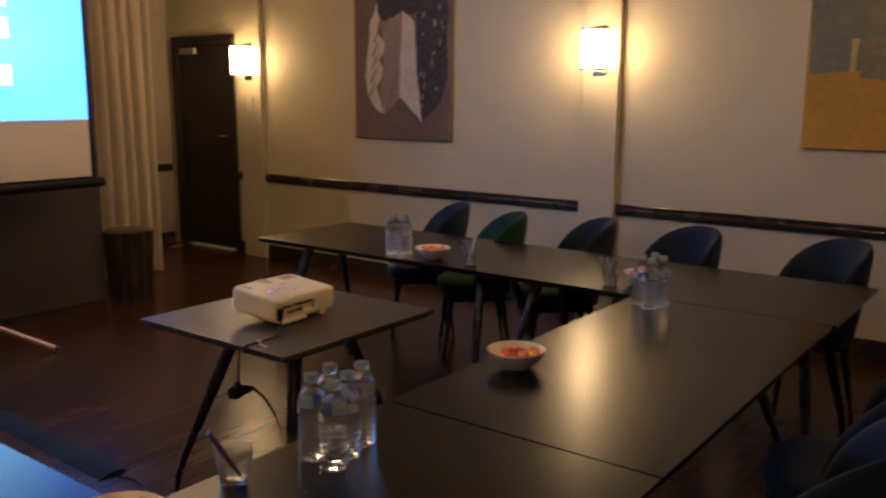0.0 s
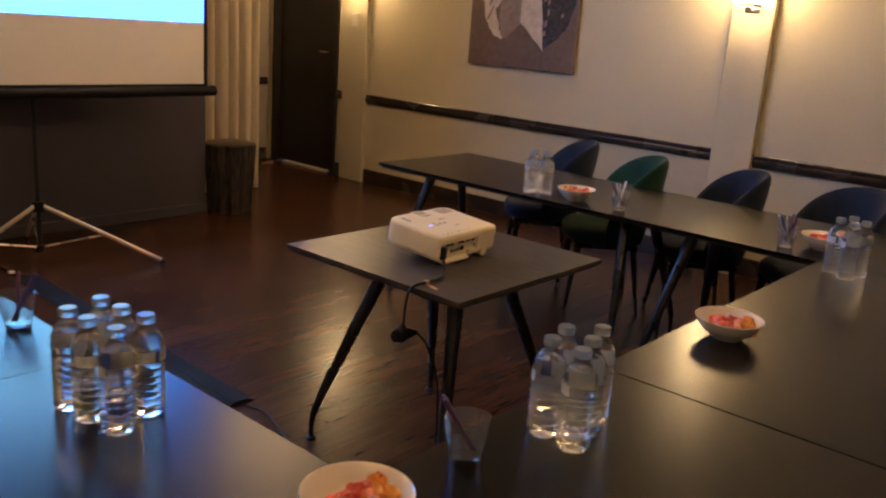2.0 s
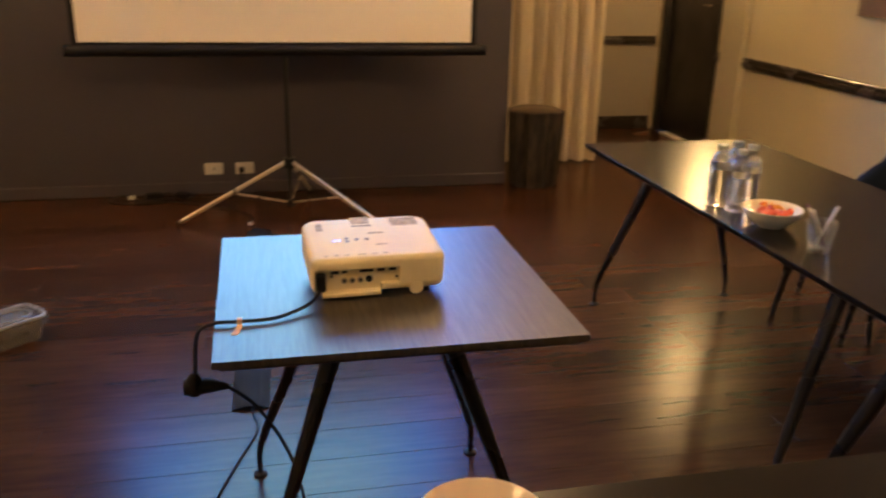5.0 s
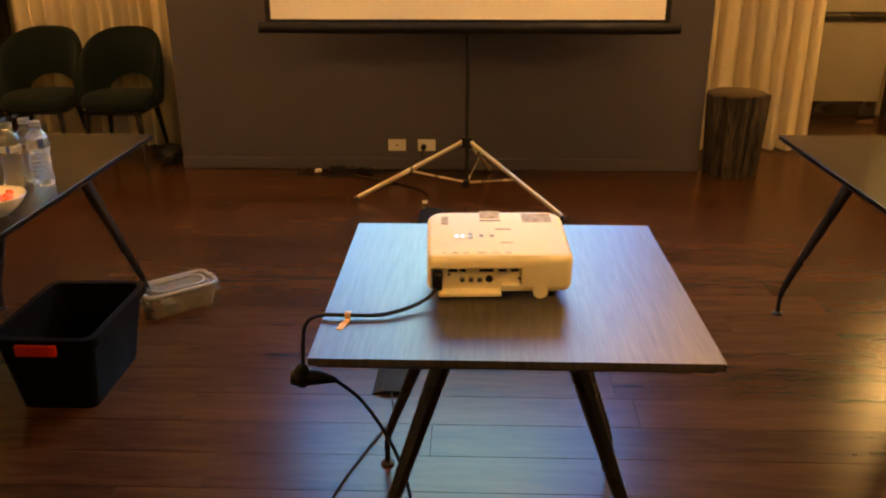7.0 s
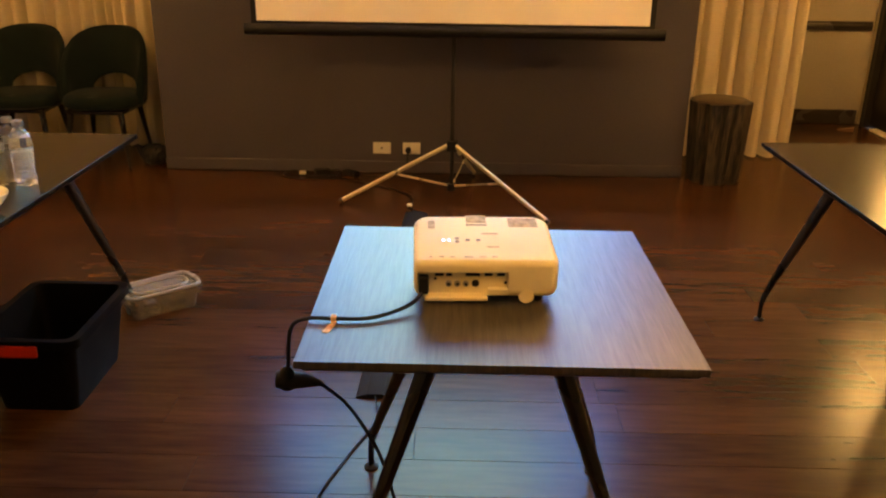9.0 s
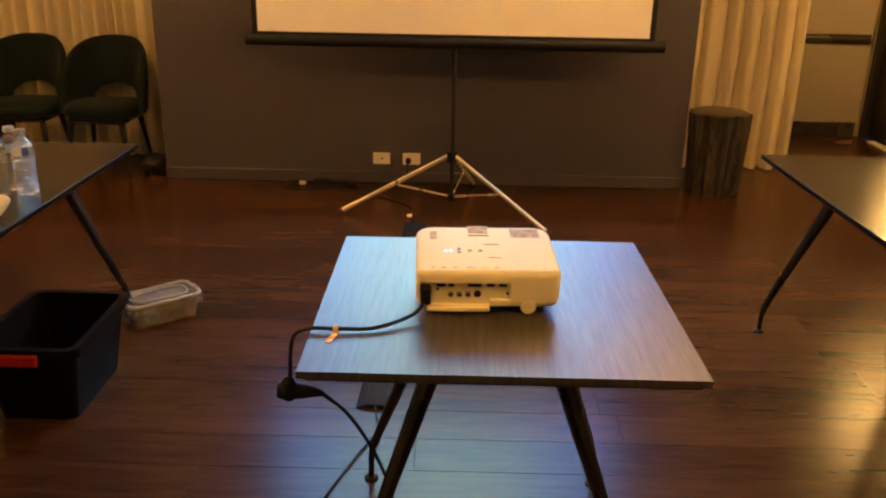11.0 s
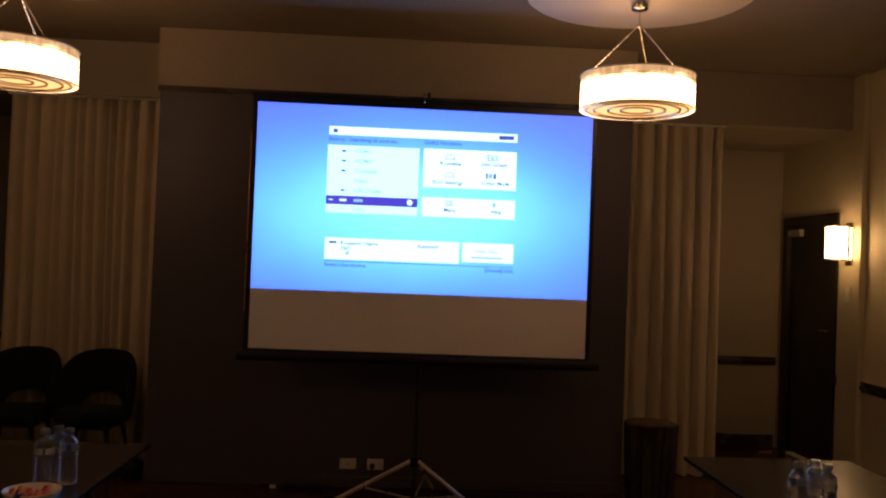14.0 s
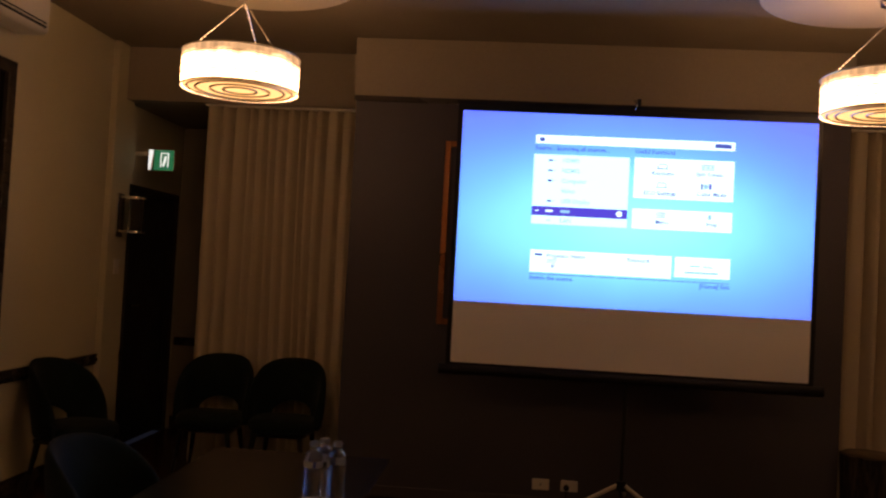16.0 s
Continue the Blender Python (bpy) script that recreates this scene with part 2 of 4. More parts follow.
def lathe(profile, seg=24, bm=None):
    """A turned body from (radius, z) pairs."""
    bm = bm or bmesh.new()
    rings = []
    for r, z in profile:
        if r < 1e-6:
            rings.append([bm.verts.new((0, 0, z))])
        else:
            rings.append([bm.verts.new((r * math.cos(2 * math.pi * k / seg), r * math.sin(2 * math.pi * k / seg), z)) for k in range(seg)])
    for a, b in zip(rings, rings[1:]):
        for k in range(seg):
            q = [a[k % len(a)], a[(k + 1) % len(a)], b[(k + 1) % len(b)], b[k % len(b)]]
            q = [v for i, v in enumerate(q) if v not in q[:i]]
            if len(q) > 2:
                bm.faces.new(q)
    bmesh.ops.recalc_face_normals(bm, faces=bm.faces)
    return bm


def tube(points, radii, seg=10, squash=1.0, bm=None, cap=True):
    """A round or oval bar along points."""
    bm = bm or bmesh.new()
    pts = [Vector(p) for p in points]
    if not isinstance(radii, (list, tuple)):
        radii = [radii] * len(pts)
    rings = []
    up = Vector((0, 0, 1))
    d0 = (pts[-1] - pts[0]).normalized()
    if abs(d0.z) > 0.9:
        up = Vector((1, 0, 0))
    for i, p in enumerate(pts):
        d = (pts[min(i + 1, len(pts) - 1)] - pts[max(i - 1, 0)]).normalized()
        a = d.cross(up).normalized()
        b = d.cross(a).normalized()
        rings.append([bm.verts.new(p + radii[i] * (a * math.cos(2 * math.pi * k / seg) * squash + b * math.sin(2 * math.pi * k / seg))) for k in range(seg)])
    for a, b in zip(rings, rings[1:]):
        for k in range(seg):
            bm.faces.new((a[k], a[(k + 1) % seg], b[(k + 1) % seg], b[k]))
    if cap:
        bm.faces.new(rings[0])
        bm.faces.new(rings[-1])
    bmesh.ops.recalc_face_normals(bm, faces=bm.faces)
    return bm


def bend(points, steps=8):
    """A smooth run through points (Catmull-Rom)."""
    p = [Vector(q) for q in points]
    p = [2 * p[0] - p[1], *p, 2 * p[-1] - p[-2]]
    out = []
    for i in range(1, len(p) - 2):
        for k in range(steps):
            t = k / steps
            out.append(0.5 * ((2 * p[i]) + (p[i + 1] - p[i - 1]) * t + (2 * p[i - 1] - 5 * p[i] + 4 * p[i + 1] - p[i + 2]) * t * t + (3 * p[i] - p[i - 1] - 3 * p[i + 1] + p[i + 2]) * t ** 3))
    out.append(p[-2])
    return out


def plate(outline, z0, z1, bm=None):
    """A flat slab from an (x, y) outline."""
    bm = bm or bmesh.new()
    lo = [bm.verts.new((x, y, z0)) for x, y in outline]
    hi = [bm.verts.new((x, y, z1)) for x, y in outline]
    bm.faces.new(lo[::-1])
    bm.faces.new(hi)
    n = len(outline)
    for k in range(n):
        bm.faces.new((lo[k], lo[(k + 1) % n], hi[(k + 1) % n], hi[k]))
    bmesh.ops.recalc_face_normals(bm, faces=bm.faces)
    return bm


def structure(name, bm, material, label, category):
    return tagged(part(name, bm, material), label, category, kind="structure")


# ---- room shell ----
floor = structure("floor", box(X_BACK, X_REAR, WALL_L, WALL_R, -0.10, -0.0022), M_SUB, "dark brown timber board floor", "floor")
structure("ceiling", box(X_CURT, X_REAR, WALL_L, WALL_R, CEIL, CEIL + 0.15), M_CEIL, "cream ceiling with its dimness put into the colour", "ceiling")
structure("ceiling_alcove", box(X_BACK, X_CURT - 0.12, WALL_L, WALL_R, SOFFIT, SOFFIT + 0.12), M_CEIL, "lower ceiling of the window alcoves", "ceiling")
D0, D1, DH = -7.20, -6.25, 2.14   # doors in both side walls
bm = box(D1, X_REAR, WALL_R, WALL_R + 0.15, 0, CEIL)
box(X_BACK - 0.15, D0, WALL_R, WALL_R + 0.15, 0, CEIL, bm=bm)
box(D0, D1, WALL_R, WALL_R + 0.15, DH, CEIL, bm=bm)
structure("wall_north", bm, M_WALL, "cream painted plaster wall with dark dado rail", "wall")
bm = box(D1, X_REAR, WALL_L - 0.15, WALL_L, 0, CEIL)
box(X_BACK - 0.15, D0, WALL_L - 0.15, WALL_L, 0, CEIL, bm=bm)
box(D0, D1, WALL_L - 0.15, WALL_L, DH, CEIL, bm=bm)
structure("wall_south", bm, M_WALL, "cream painted plaster wall in shade", "wall")
structure("wall_alcove", box(X_BACK - 0.15, X_BACK, WALL_L, WALL_R, 0, CEIL), M_BULK, "taupe alcove wall behind the curtains", "wall")
structure("wall_rear", box(X_REAR, X_REAR + 0.15, WALL_L - 0.15, WALL_R + 0.15, 0, CEIL), M_WALL, "plain cream wall", "wall")
structure("wall_panel", box(X_BACK, X_PANEL, P0, P1, 0, SOFFIT - 0.003), M_PANEL, "charcoal painted chimney breast behind the screen", "wall")
structure("bulkhead", box(X_CURT - 0.12, X_PANEL, P0 - 0.02, P1 + 0.02, SOFFIT, CEIL - 0.002), M_BULK, "taupe bulkhead above the dark wall", "bulkhead")
for k, (a, b) in enumerate(((WALL_L, P0 - 0.023), (P1 + 0.023, WALL_R))):
    structure("bulkhead_side", box(X_CURT - 0.12, X_CURT, a, b, SOFFIT, CEIL - 0.002), M_BULK, "taupe bulkhead above the curtained alcove", "bulkhead")
structure("trim", box(X_PANEL - 0.02, X_PANEL + 0.012, P0 - 0.012, P1 + 0.012, SOFFIT - 0.035, SOFFIT + 0.004, 0.004), M_TRIM, "dark picture moulding under the bulkhead", "trim")


def rail_profile(x0, x1, y, out, name="trim"):
    """Moulded dado rail along x, standing out from the wall at y."""
    bm = box(x0, x1, y, y + out * 0.022, 0.745, 0.82, 0.003, 1)
    box(x0 - 0.002, x1 + 0.002, y, y + out * 0.036, 0.765, 0.798, 0.008, 2, bm)
    box(x0 - 0.001, x1 + 0.001, y, y + out * 0.030, 0.808, 0.826, 0.004, 1, bm)
    return structure(name, bm, M_TRIM, "dark stained moulded dado rail", "dado rail")


PIL = ((-6.12, -5.815), (-2.415, -2.135), (1.28, 1.57))
for wall, out in ((WALL_R, -1), (WALL_L, 1)):
    for x0, x1 in PIL:
        structure("pilaster", box(x0, x1, wall + 0.001 * out, wall + 0.05 * out, 0.0, CEIL - 0.001, 0.004, 1), M_WALL, "cream flat pilaster", "pilaster")
    for x0, x1 in ((D1 + 0.022, PIL[0][0]), (PIL[0][1], PIL[1][0]), (PIL[1][1], PIL[2][0]), (PIL[2][1], X_REAR)):
        rail_profile(x0 + 0.004, x1 - 0.004, wall, out)
        structure("baseboard", box(x0 + 0.002, x1 - 0.002, wall, wall + out * 0.02, 0, 0.13, 0.004, 1), M_TRIM, "dark stained skirting board", "skirting")
for a, b in ((WALL_L + 0.03, P0 - 0.01), (P1 + 0.01, WALL_R - 0.03)):
    bm = box(X_BACK, X_BACK + 0.022, a, b, 0.775, 0.85, 0.003, 1)
    box(X_BACK, X_BACK + 0.034, a, b, 0.795, 0.83, 0.008, 2, bm)
    structure("trim", bm, M_TRIM, "dark stained moulded dado rail", "dado rail")
    structure("baseboard", box(X_BACK, X_BACK + 0.02, a, b, 0, 0.12, 0.004, 1), M_TRIM, "dark stained skirting board", "skirting")
structure("baseboard", box(X_PANEL, X_PANEL + 0.018, P0, P1, 0, 0.075, 0.004, 1), M_PANEL, "charcoal painted skirting", "skirting")


def door(name, wall, out, label):
    d = thing(name, label, "door", pose((D0 + D1) / 2, wall, 0), kind="structure")
    w = (D1 - D0) / 2
    part("door_leaf", box(-w + 0.05, w - 0.05, -0.05 * out - 0.02, -0.05 * out + 0.02, 0.02, DH - 0.05, 0.003, 1), M_DOOR, d)
    for a, b in ((-w, -w + 0.05), (w - 0.05, w)):
        part("door_jamb", box(a, b, -0.12 * out, 0.018 * out, 0, DH, 0.003, 1), M_DOOR, d)
    part("door_head", box(-w + 0.05, w - 0.05, -0.12 * out, 0.018 * out, DH - 0.05, DH, 0.003, 1), M_DOOR, d)
    for x0, x1 in ((-w - 0.02, -w), (w, w + 0.02)):
        part("architrave", box(x0, x1, 0, 0.022 * out, 0, DH + 0.02, 0.004, 1), M_DOOR, d)
    part("architrave", box(-w, w, 0, 0.022 * out, DH, DH + 0.02, 0.004, 1), M_DOOR, d)
    part("door_handle", tube(bend([(w - 0.11, -0.03 * out, 1.17), (w - 0.11, 0.02 * out, 1.17), (w - 0.13, 0.03 * out, 1.17), (w - 0.22, 0.03 * out, 1.17)], 4), 0.009, 8), M_CHROME, d, "small chrome lever handle")
    return d


dr = door("door_1", WALL_R, -1, "tall dark painted door, closed")
part("door_closer", box(-0.30, -0.06, -0.07, -0.03, 1.98, 2.04, 0.006), M_GREY, dr, "grey door closer")
door("door_2", WALL_L, 1, "tall dark painted exit door, closed")
structure("threshold", box(-7.02, -6.36, WALL_R - 0.03, WALL_R - 0.004 + 0.05, 0.002, 0.022, 0.004, 1), M_PLATE, "pale strip on the floor under the dark door", "threshold")


# ---- curtains ----
def curtain(y0, y1, folds, seed, label):
    """A pleated floor-length curtain with thickness, a header tape and a hem."""
    rnd = random.Random(seed)
    c = thing("curtain", label, "curtain", pose(X_CURT - 0.06, (y0 + y1) / 2, 0))
    half, n, rows = (y1 - y0) / 2, 220, 16
    ph = [rnd.uniform(-0.5, 0.5) for _ in range(8)]
    # broad folds of uneven width, parted by narrow deep gaps
    cuts = [0.0]
    for _ in range(folds):
        cuts.append(cuts[-1] + rnd.uniform(0.65, 1.35))
    cuts = [q / cuts[-1] for q in cuts]
    deep = [rnd.uniform(0.6, 1.15) for _ in cuts]
    bow = [rnd.uniform(0.010, 0.026) for _ in cuts]
    bm = bmesh.new()
    levels = [0.015, 0.05, 0.105, 0.112] + [0.112 + (SOFFIT - 0.132) * (k + 1) / (rows - 3) for k in range(rows - 3)]

    def at(i, j):
        u, z = i / n, levels[j]
        v = z / SOFFIT
        w = u + 0.010 * math.sin(2.4 * v + 9 * u + ph[0]) * (1 - u) * u * 4
        x = 0.0
        for k, q in enumerate(cuts):
            wide = (0.016 + 0.006 * (1 - v)) / (2 * half)
            x -= 0.075 * deep[k] * math.exp(-((w - q) / wide) ** 2)
        for k in range(folds):
            if cuts[k] <= w < cuts[k + 1]:
                s = (w - cuts[k]) / (cuts[k + 1] - cuts[k])
                x += bow[k] * math.sin(math.pi * s) + 0.006 * math.sin(2 * math.pi * s + ph[3] * 6 + 2 * v + k)
        x += 0.010 * math.sin(5 * v + 8 * u + ph[1]) * (1 - v) + (0.004 if j < 3 else 0.0)
        y = -half + 2 * half * u + 0.010 * math.sin(4 * v + ph[4]) * (1 - v) + 0.03 * (1 - v) * (u - 0.5)
        return Vector((x, y, z))
    grid = [[bm.verts.new(at(i, j)) for j in range(rows + 1)] for i in range(n + 1)]
    for i in range(n):
        for j in range(rows):
            bm.faces.new((grid[i][j], grid[i + 1][j], grid[i + 1][j + 1], grid[i][j + 1]))
    bmesh.ops.recalc_face_normals(bm, faces=bm.faces)
    bmesh.ops.solidify(bm, geom=bm.faces[:], thickness=0.004)
    part("drape", bm, M_CURTAIN, c)
    part("track", box(-0.03, 0.03, -half, half, SOFFIT - 0.018, SOFFIT - 0.002, 0.003, 1), M_PLATE, c, "white curtain track")
    return c


curtain(4.18, 5.05, 8, 3, "ivory pleated floor-length linen curtain beside the dark wall")
curtain(-0.53, 0.72, 14, 5, "ivory pleated floor-length linen curtain behind two chairs")


# ---- tables ----
def table(length, m, label, group="", depth=0.80, lean=0.10, wood=None):
    """Long side along local x; splayed A-shaped legs that turn upright at the foot."""
    t = thing("table", label, "table", m, group)
    a, b = length / 2, depth / 2
    part("tabletop", box(-a + 0.0005, a - 0.0005, -b + 0.0005, b - 0.0005, TOP - 0.016, TOP, 0.0004, 1), wood or M_TABLE, t)
    part("edge_band", box(-a + 0.012, a - 0.012, -b + 0.012, b - 0.012, TOP - 0.028, TOP - 0.0162, 0.004, 1), M_EDGE, t)
    for sx in (-1, 1):
        fx = sx * (a - 0.08)
        tx = sx * (a - 0.08 - lean)
        for sy in (-1, 1):
            fy, ty = sy * (b - 0.07), sy * 0.115
            pts = [(fx, fy, 0.012), (fx, fy, 0.06), (fx + (tx - fx) * 0.03, fy - sy * 0.004, 0.10)]
            pts += [(fx + (tx - fx) * k, fy + (ty - fy) * k, 0.10 + (TOP - 0.028 - 0.10) * k) for k in (0.12, 0.5, 0.85, 1.0)]
            leg = part("leg", tube(pts, [0.011, 0.012, 0.014, 0.017, 0.024, 0.030, 0.032], 12, 0.75), M_STEEL, t)
            part("foot", lathe([(0, 0.0), (0.02, 0.0), (0.021, 0.006), (0.012, 0.012), (0, 0.012)], 14), M_BLACK, leg, m=pose(fx, fy, 0))
        part("bracket", box(tx - 0.03, tx + 0.03, -0.17, 0.17, TOP - 0.042, TOP - 0.0282, 0.003, 1), M_STEEL, t)
    part("rail", box(-a + 0.14, a - 0.14, -0.02, 0.02, TOP - 0.058, TOP - 0.0422, 0.003, 1), M_STEEL, t)
    return t


ROW = "tables set in a U"
DARK = "dark oak laminate meeting table with splayed black legs"
table(1.61, pose(-2.595, 4.285, 0), DARK + ", beside the wall", ROW)
table(1.61, pose(-0.985, 4.285, 0), DARK + ", at the corner", ROW)
table(1.60, pose(-0.59, 3.078, 0, 0, 0, 90), DARK + ", set crosswise", ROW)
table(1.60, pose(-0.59, 1.472, 0, 0, 0, 90), DARK + ", set crosswise", ROW)
table(0.785, pose(-1.388, 1.077, 0), "square dark oak laminate table closing the row", ROW)
table(1.57, pose(-2.566, 1.018, 0), DARK + ", near the curtain", ROW, depth=0.78)
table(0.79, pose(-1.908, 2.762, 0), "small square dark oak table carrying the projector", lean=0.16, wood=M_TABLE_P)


# ---- velvet chairs ----
def shell(bm):
    """A curved padded back with a round rim and an arched gap over the seat."""
    n = 48
    steps = (0.0, 0.015, 0.05, 0.12, 0.25, 0.4, 0.55, 0.68, 0.78, 0.86, 0.92, 0.96, 0.985, 1.0)
    rows = len(steps) - 1
    inner, outer = [], []
    for i in range(n + 1):
        u = -1 + 2 * i / n
        th = radians(98) * u
        zt = 0.475 + 0.40 * max(0.0, 1 - abs(u) ** 2.6) ** 0.62
        zb = 0.40
        if abs(u) < 0.40:
            zb = 0.455 + 0.105 * math.sqrt(max(0.0, 1 - (u / 0.40) ** 2))
        ci, co = [], []
        for s in steps:
            z = zb + (zt - zb) * s
            fl = 1 + 0.10 * (z - 0.42) / 0.45
            thick = 0.017 + 0.008 * math.sin(math.pi * s)
            if s > 0.86:
                thick *= math.sqrt(max(0.03, 1 - ((s - 0.86) / 0.14) ** 2))
            if s < 0.05:
                thick *= 0.6 + 0.4 * s / 0.05
            for ring, r in ((ci, 0.236 - thick), (co, 0.236 + thick)):
                r *= fl
                ring.append(bm.verts.new((1.06 * r * math.sin(th), -0.005 + r * math.cos(th) + 0.10 * max(0, z - 0.45) * math.cos(th), z)))
        inner.append(ci)
        outer.append(co)
    for i in range(n):
        for j in range(rows):
            bm.faces.new((inner[i][j], inner[i][j + 1], inner[i + 1][j + 1], inner[i + 1][j]))
            bm.faces.new((outer[i][j], outer[i + 1][j], outer[i + 1][j + 1], outer[i][j + 1]))
        bm.faces.new((inner[i][0], inner[i + 1][0], outer[i + 1][0], outer[i][0]))
        bm.faces.new((inner[i][rows], outer[i][rows], outer[i + 1][rows], inner[i + 1][rows]))
    for i in (0, n):
        for j in range(rows):
            bm.faces.new((inner[i][j], outer[i][j], outer[i][j + 1], inner[i][j + 1]))
    bmesh.ops.recalc_face_normals(bm, faces=bm.faces)
    return bm


def chair(cloth, label, group, m):
    c = thing("dining_chair", label, "chair", m, group)
    ring = [(0.235 * math.copysign(abs(math.cos(t)) ** 0.75, math.cos(t)), -0.015 + 0.225 * math.copysign(abs(math.sin(t)) ** 0.75, math.sin(t))) for t in (2 * math.pi * k / 36 for k in range(36))]
    bm = bmesh.new()
    layers = []
    for s, z in ((0.90, 0.385), (1.0, 0.40), (1.02, 0.43), (1.0, 0.455), (0.93, 0.472), (0.6, 0.482)):
        layers.append([bm.verts.new((x * s, y * s, z)) for x, y in ring])
    for a, b in zip(layers, layers[1:]):
        for k in range(36):
            bm.faces.new((a[k], a[(k + 1) % 36], b[(k + 1) % 36], b[k]))
    bm.faces.new(layers[0][::-1])
    bm.faces.new(layers[-1])
    part("seat", bm, cloth, c)
    part("backrest", shell(bmesh.new()), cloth, c)
    part("seat_frame", box(-0.19, 0.19, -0.19, 0.17, 0.355, 0.386, 0.01), M_STEEL, c)
    for sx in (-1, 1):
        for sy in (-1, 1):
            leg = part("leg", tube([(sx * 0.165, sy * 0.155 - 0.01, 0.37), (sx * 0.20, sy * 0.195 - 0.01, 0.075)], [0.021, 0.012], 10), M_STEEL, c)
            part("ferrule", tube([(sx * 0.2005, sy * 0.1955 - 0.01, 0.074), (sx * 0.209, sy * 0.205 - 0.01, 0.0)], [0.0122, 0.010], 10), M_STEEL, leg)
    return c


ROUND = "chairs round the tables"
navy = chair(M_NAVY, "navy velvet dining chair with rounded back, tucked at the table", ROUND, pose(-3.00, 4.98, 0, 0, 0, -50))
green = chair(M_GREEN, "emerald green velvet dining chair with rounded back", ROUND, pose(-2.44, 4.80, 0, 0, 0, -50))
copy_thing(navy, pose(-1.90, 4.90, 0, 0, 0, -52))
copy_thing(navy, pose(-1.28, 4.89, 0, 0, 0, -38))
copy_thing(navy, pose(-0.57, 4.98, 0, 0, 0, -48))
copy_thing(navy, pose(0.02, 3.25, 0, 0, 0, -90))
copy_thing(navy, pose(0.02, 2.62, 0, 0, 0, -94))
teal = chair(M_TEAL, "dark teal velvet dining chair standing before the curtain", "spare chairs", pose(-5.655, 0.335, 0, 0, 0, 88))
copy_thing(teal, pose(-5.66, -0.205, 0, 0, 0, 93))
tagged(copy_thing(teal, pose(-4.95, -0.86, 0, 0, 0, 170)), "dark teal velvet dining chair against the side wall")
tagged(copy_thing(teal, pose(-2.72, 0.52, 0, 0, 0, 176)), "dark teal velvet dining chair behind the table")

# ---- projection screen on its tripod ----
SX, S0, S1, Z0, Z1 = -4.866, 1.56, 3.72, 1.03, 2.60
screen = thing("projection_screen", "portable tripod projection screen showing a blue projector menu", "screen", pose(-4.92, 2.65, 0))


def yz(ob):
    """Keeps a part modelled in world metres at its place under the screen's base."""
    ob.matrix_basis = Matrix.Translation((4.92, -2.65, 0)) @ ob.matrix_basis
    return ob


yz(part("cloth", box(SX - 0.006, SX, S0 - 0.03, S1 + 0.03, Z0 - 0.03, Z1 + 0.05), [M_BLACK], screen, "black masked border"))
yz(part("white_cloth", box(SX, SX + 0.002, S0, S1, Z0, Z1), M_SCREEN, screen, "matt white screen cloth"))
yz(part("casing", tube([(SX - 0.012, S0 - 0.07, Z0 - 0.045), (SX - 0.012, S1 + 0.09, Z0 - 0.045)], 0.033, 18), M_BLACK, screen, "black roller casing"))
yz(part("top_bar", tube([(SX - 0.004, S0 - 0.04, Z1 + 0.055), (SX - 0.004, S1 + 0.04, Z1 + 0.055)], 0.012, 12), M_BLACK, screen))
yz(part("hook", tube(bend([(SX - 0.03, 2.62, Z1 + 0.10), (SX + 0.0, 2.62, Z1 + 0.10), (SX + 0.02, 2.62, Z1 + 0.07), (SX + 0.0, 2.62, Z1 + 0.045)], 4), 0.006, 8), M_CHROME, screen, "small chrome hook"))
yz(part("pole", tube([(-4.92, 2.65, 0.07), (-4.92, 2.65, Z1 + 0.12)], 0.012, 14), M_POLE, screen))
yz(part("hub", tube([(-4.92, 2.65, 0.30), (-4.92, 2.65, 0.36)], 0.034, 14), M_BLACK, screen))
yz(part("lower_hub", tube([(-4.92, 2.65, 0.06), (-4.92, 2.65, 0.10)], 0.026, 14), M_BLACK, screen))
for fx, fy in ((-4.80, 1.995), (-4.475, 3.19), (-5.46, 2.80)):
    foot = Vector((fx, fy, 0.014))
    hub = Vector((-4.92, 2.65, 0.345))
    d = (foot - hub).normalized()
    leg = yz(part("leg", tube([hub + d * 0.03, foot - d * 0.02], 0.0135, 12, 0.75), M_BRASSY, screen, "pale metal tripod leg"))
    part("tip", tube([foot - d * 0.022, foot], 0.0145, 10), M_BLACK, leg)
    mid = hub + (foot - hub) * 0.52
    yz(part("brace", tube([(-4.92, 2.65, 0.085), mid], 0.006, 8), M_BRASSY, screen))

# the projected picture: light on the cloth
m_pic, nt, p = nodes("projected blue picture")
geo = nt.nodes.new("ShaderNodeNewGeometry")
mp = nt.nodes.new("ShaderNodeMapping")
mp.inputs["Location"].default_value = (0, -2.60 / 1.85, -1.93 / 0.76)
mp.inputs["Scale"].default_value = (0, 1 / 1.85, 1 / 0.76)
ln = nt.nodes.new("ShaderNodeVectorMath")
ln.operation = "LENGTH"
cr = nt.nodes.new("ShaderNodeValToRGB")
cr.color_ramp.interpolation = "B_SPLINE"
cr.color_ramp.elements[0].position, cr.color_ramp.elements[0].color = 0.02, (0.14, 0.76, 1.0, 1)
cr.color_ramp.elements[1].position, cr.color_ramp.elements[1].color = 0.98, (0.065, 0.14, 1.0, 1)
e = cr.color_ramp.elements.new(0.42)
e.color = (0.08, 0.43, 1.0, 1)
e = cr.color_ramp.elements.new(0.70)
e.color = (0.06, 0.215, 1.0, 1)
wv = nt.nodes.new("ShaderNodeTexNoise")
wv.inputs["Scale"].default_value = 1.6
ad = nt.nodes.new("ShaderNodeMath")
ad.operation = "MULTIPLY_ADD"
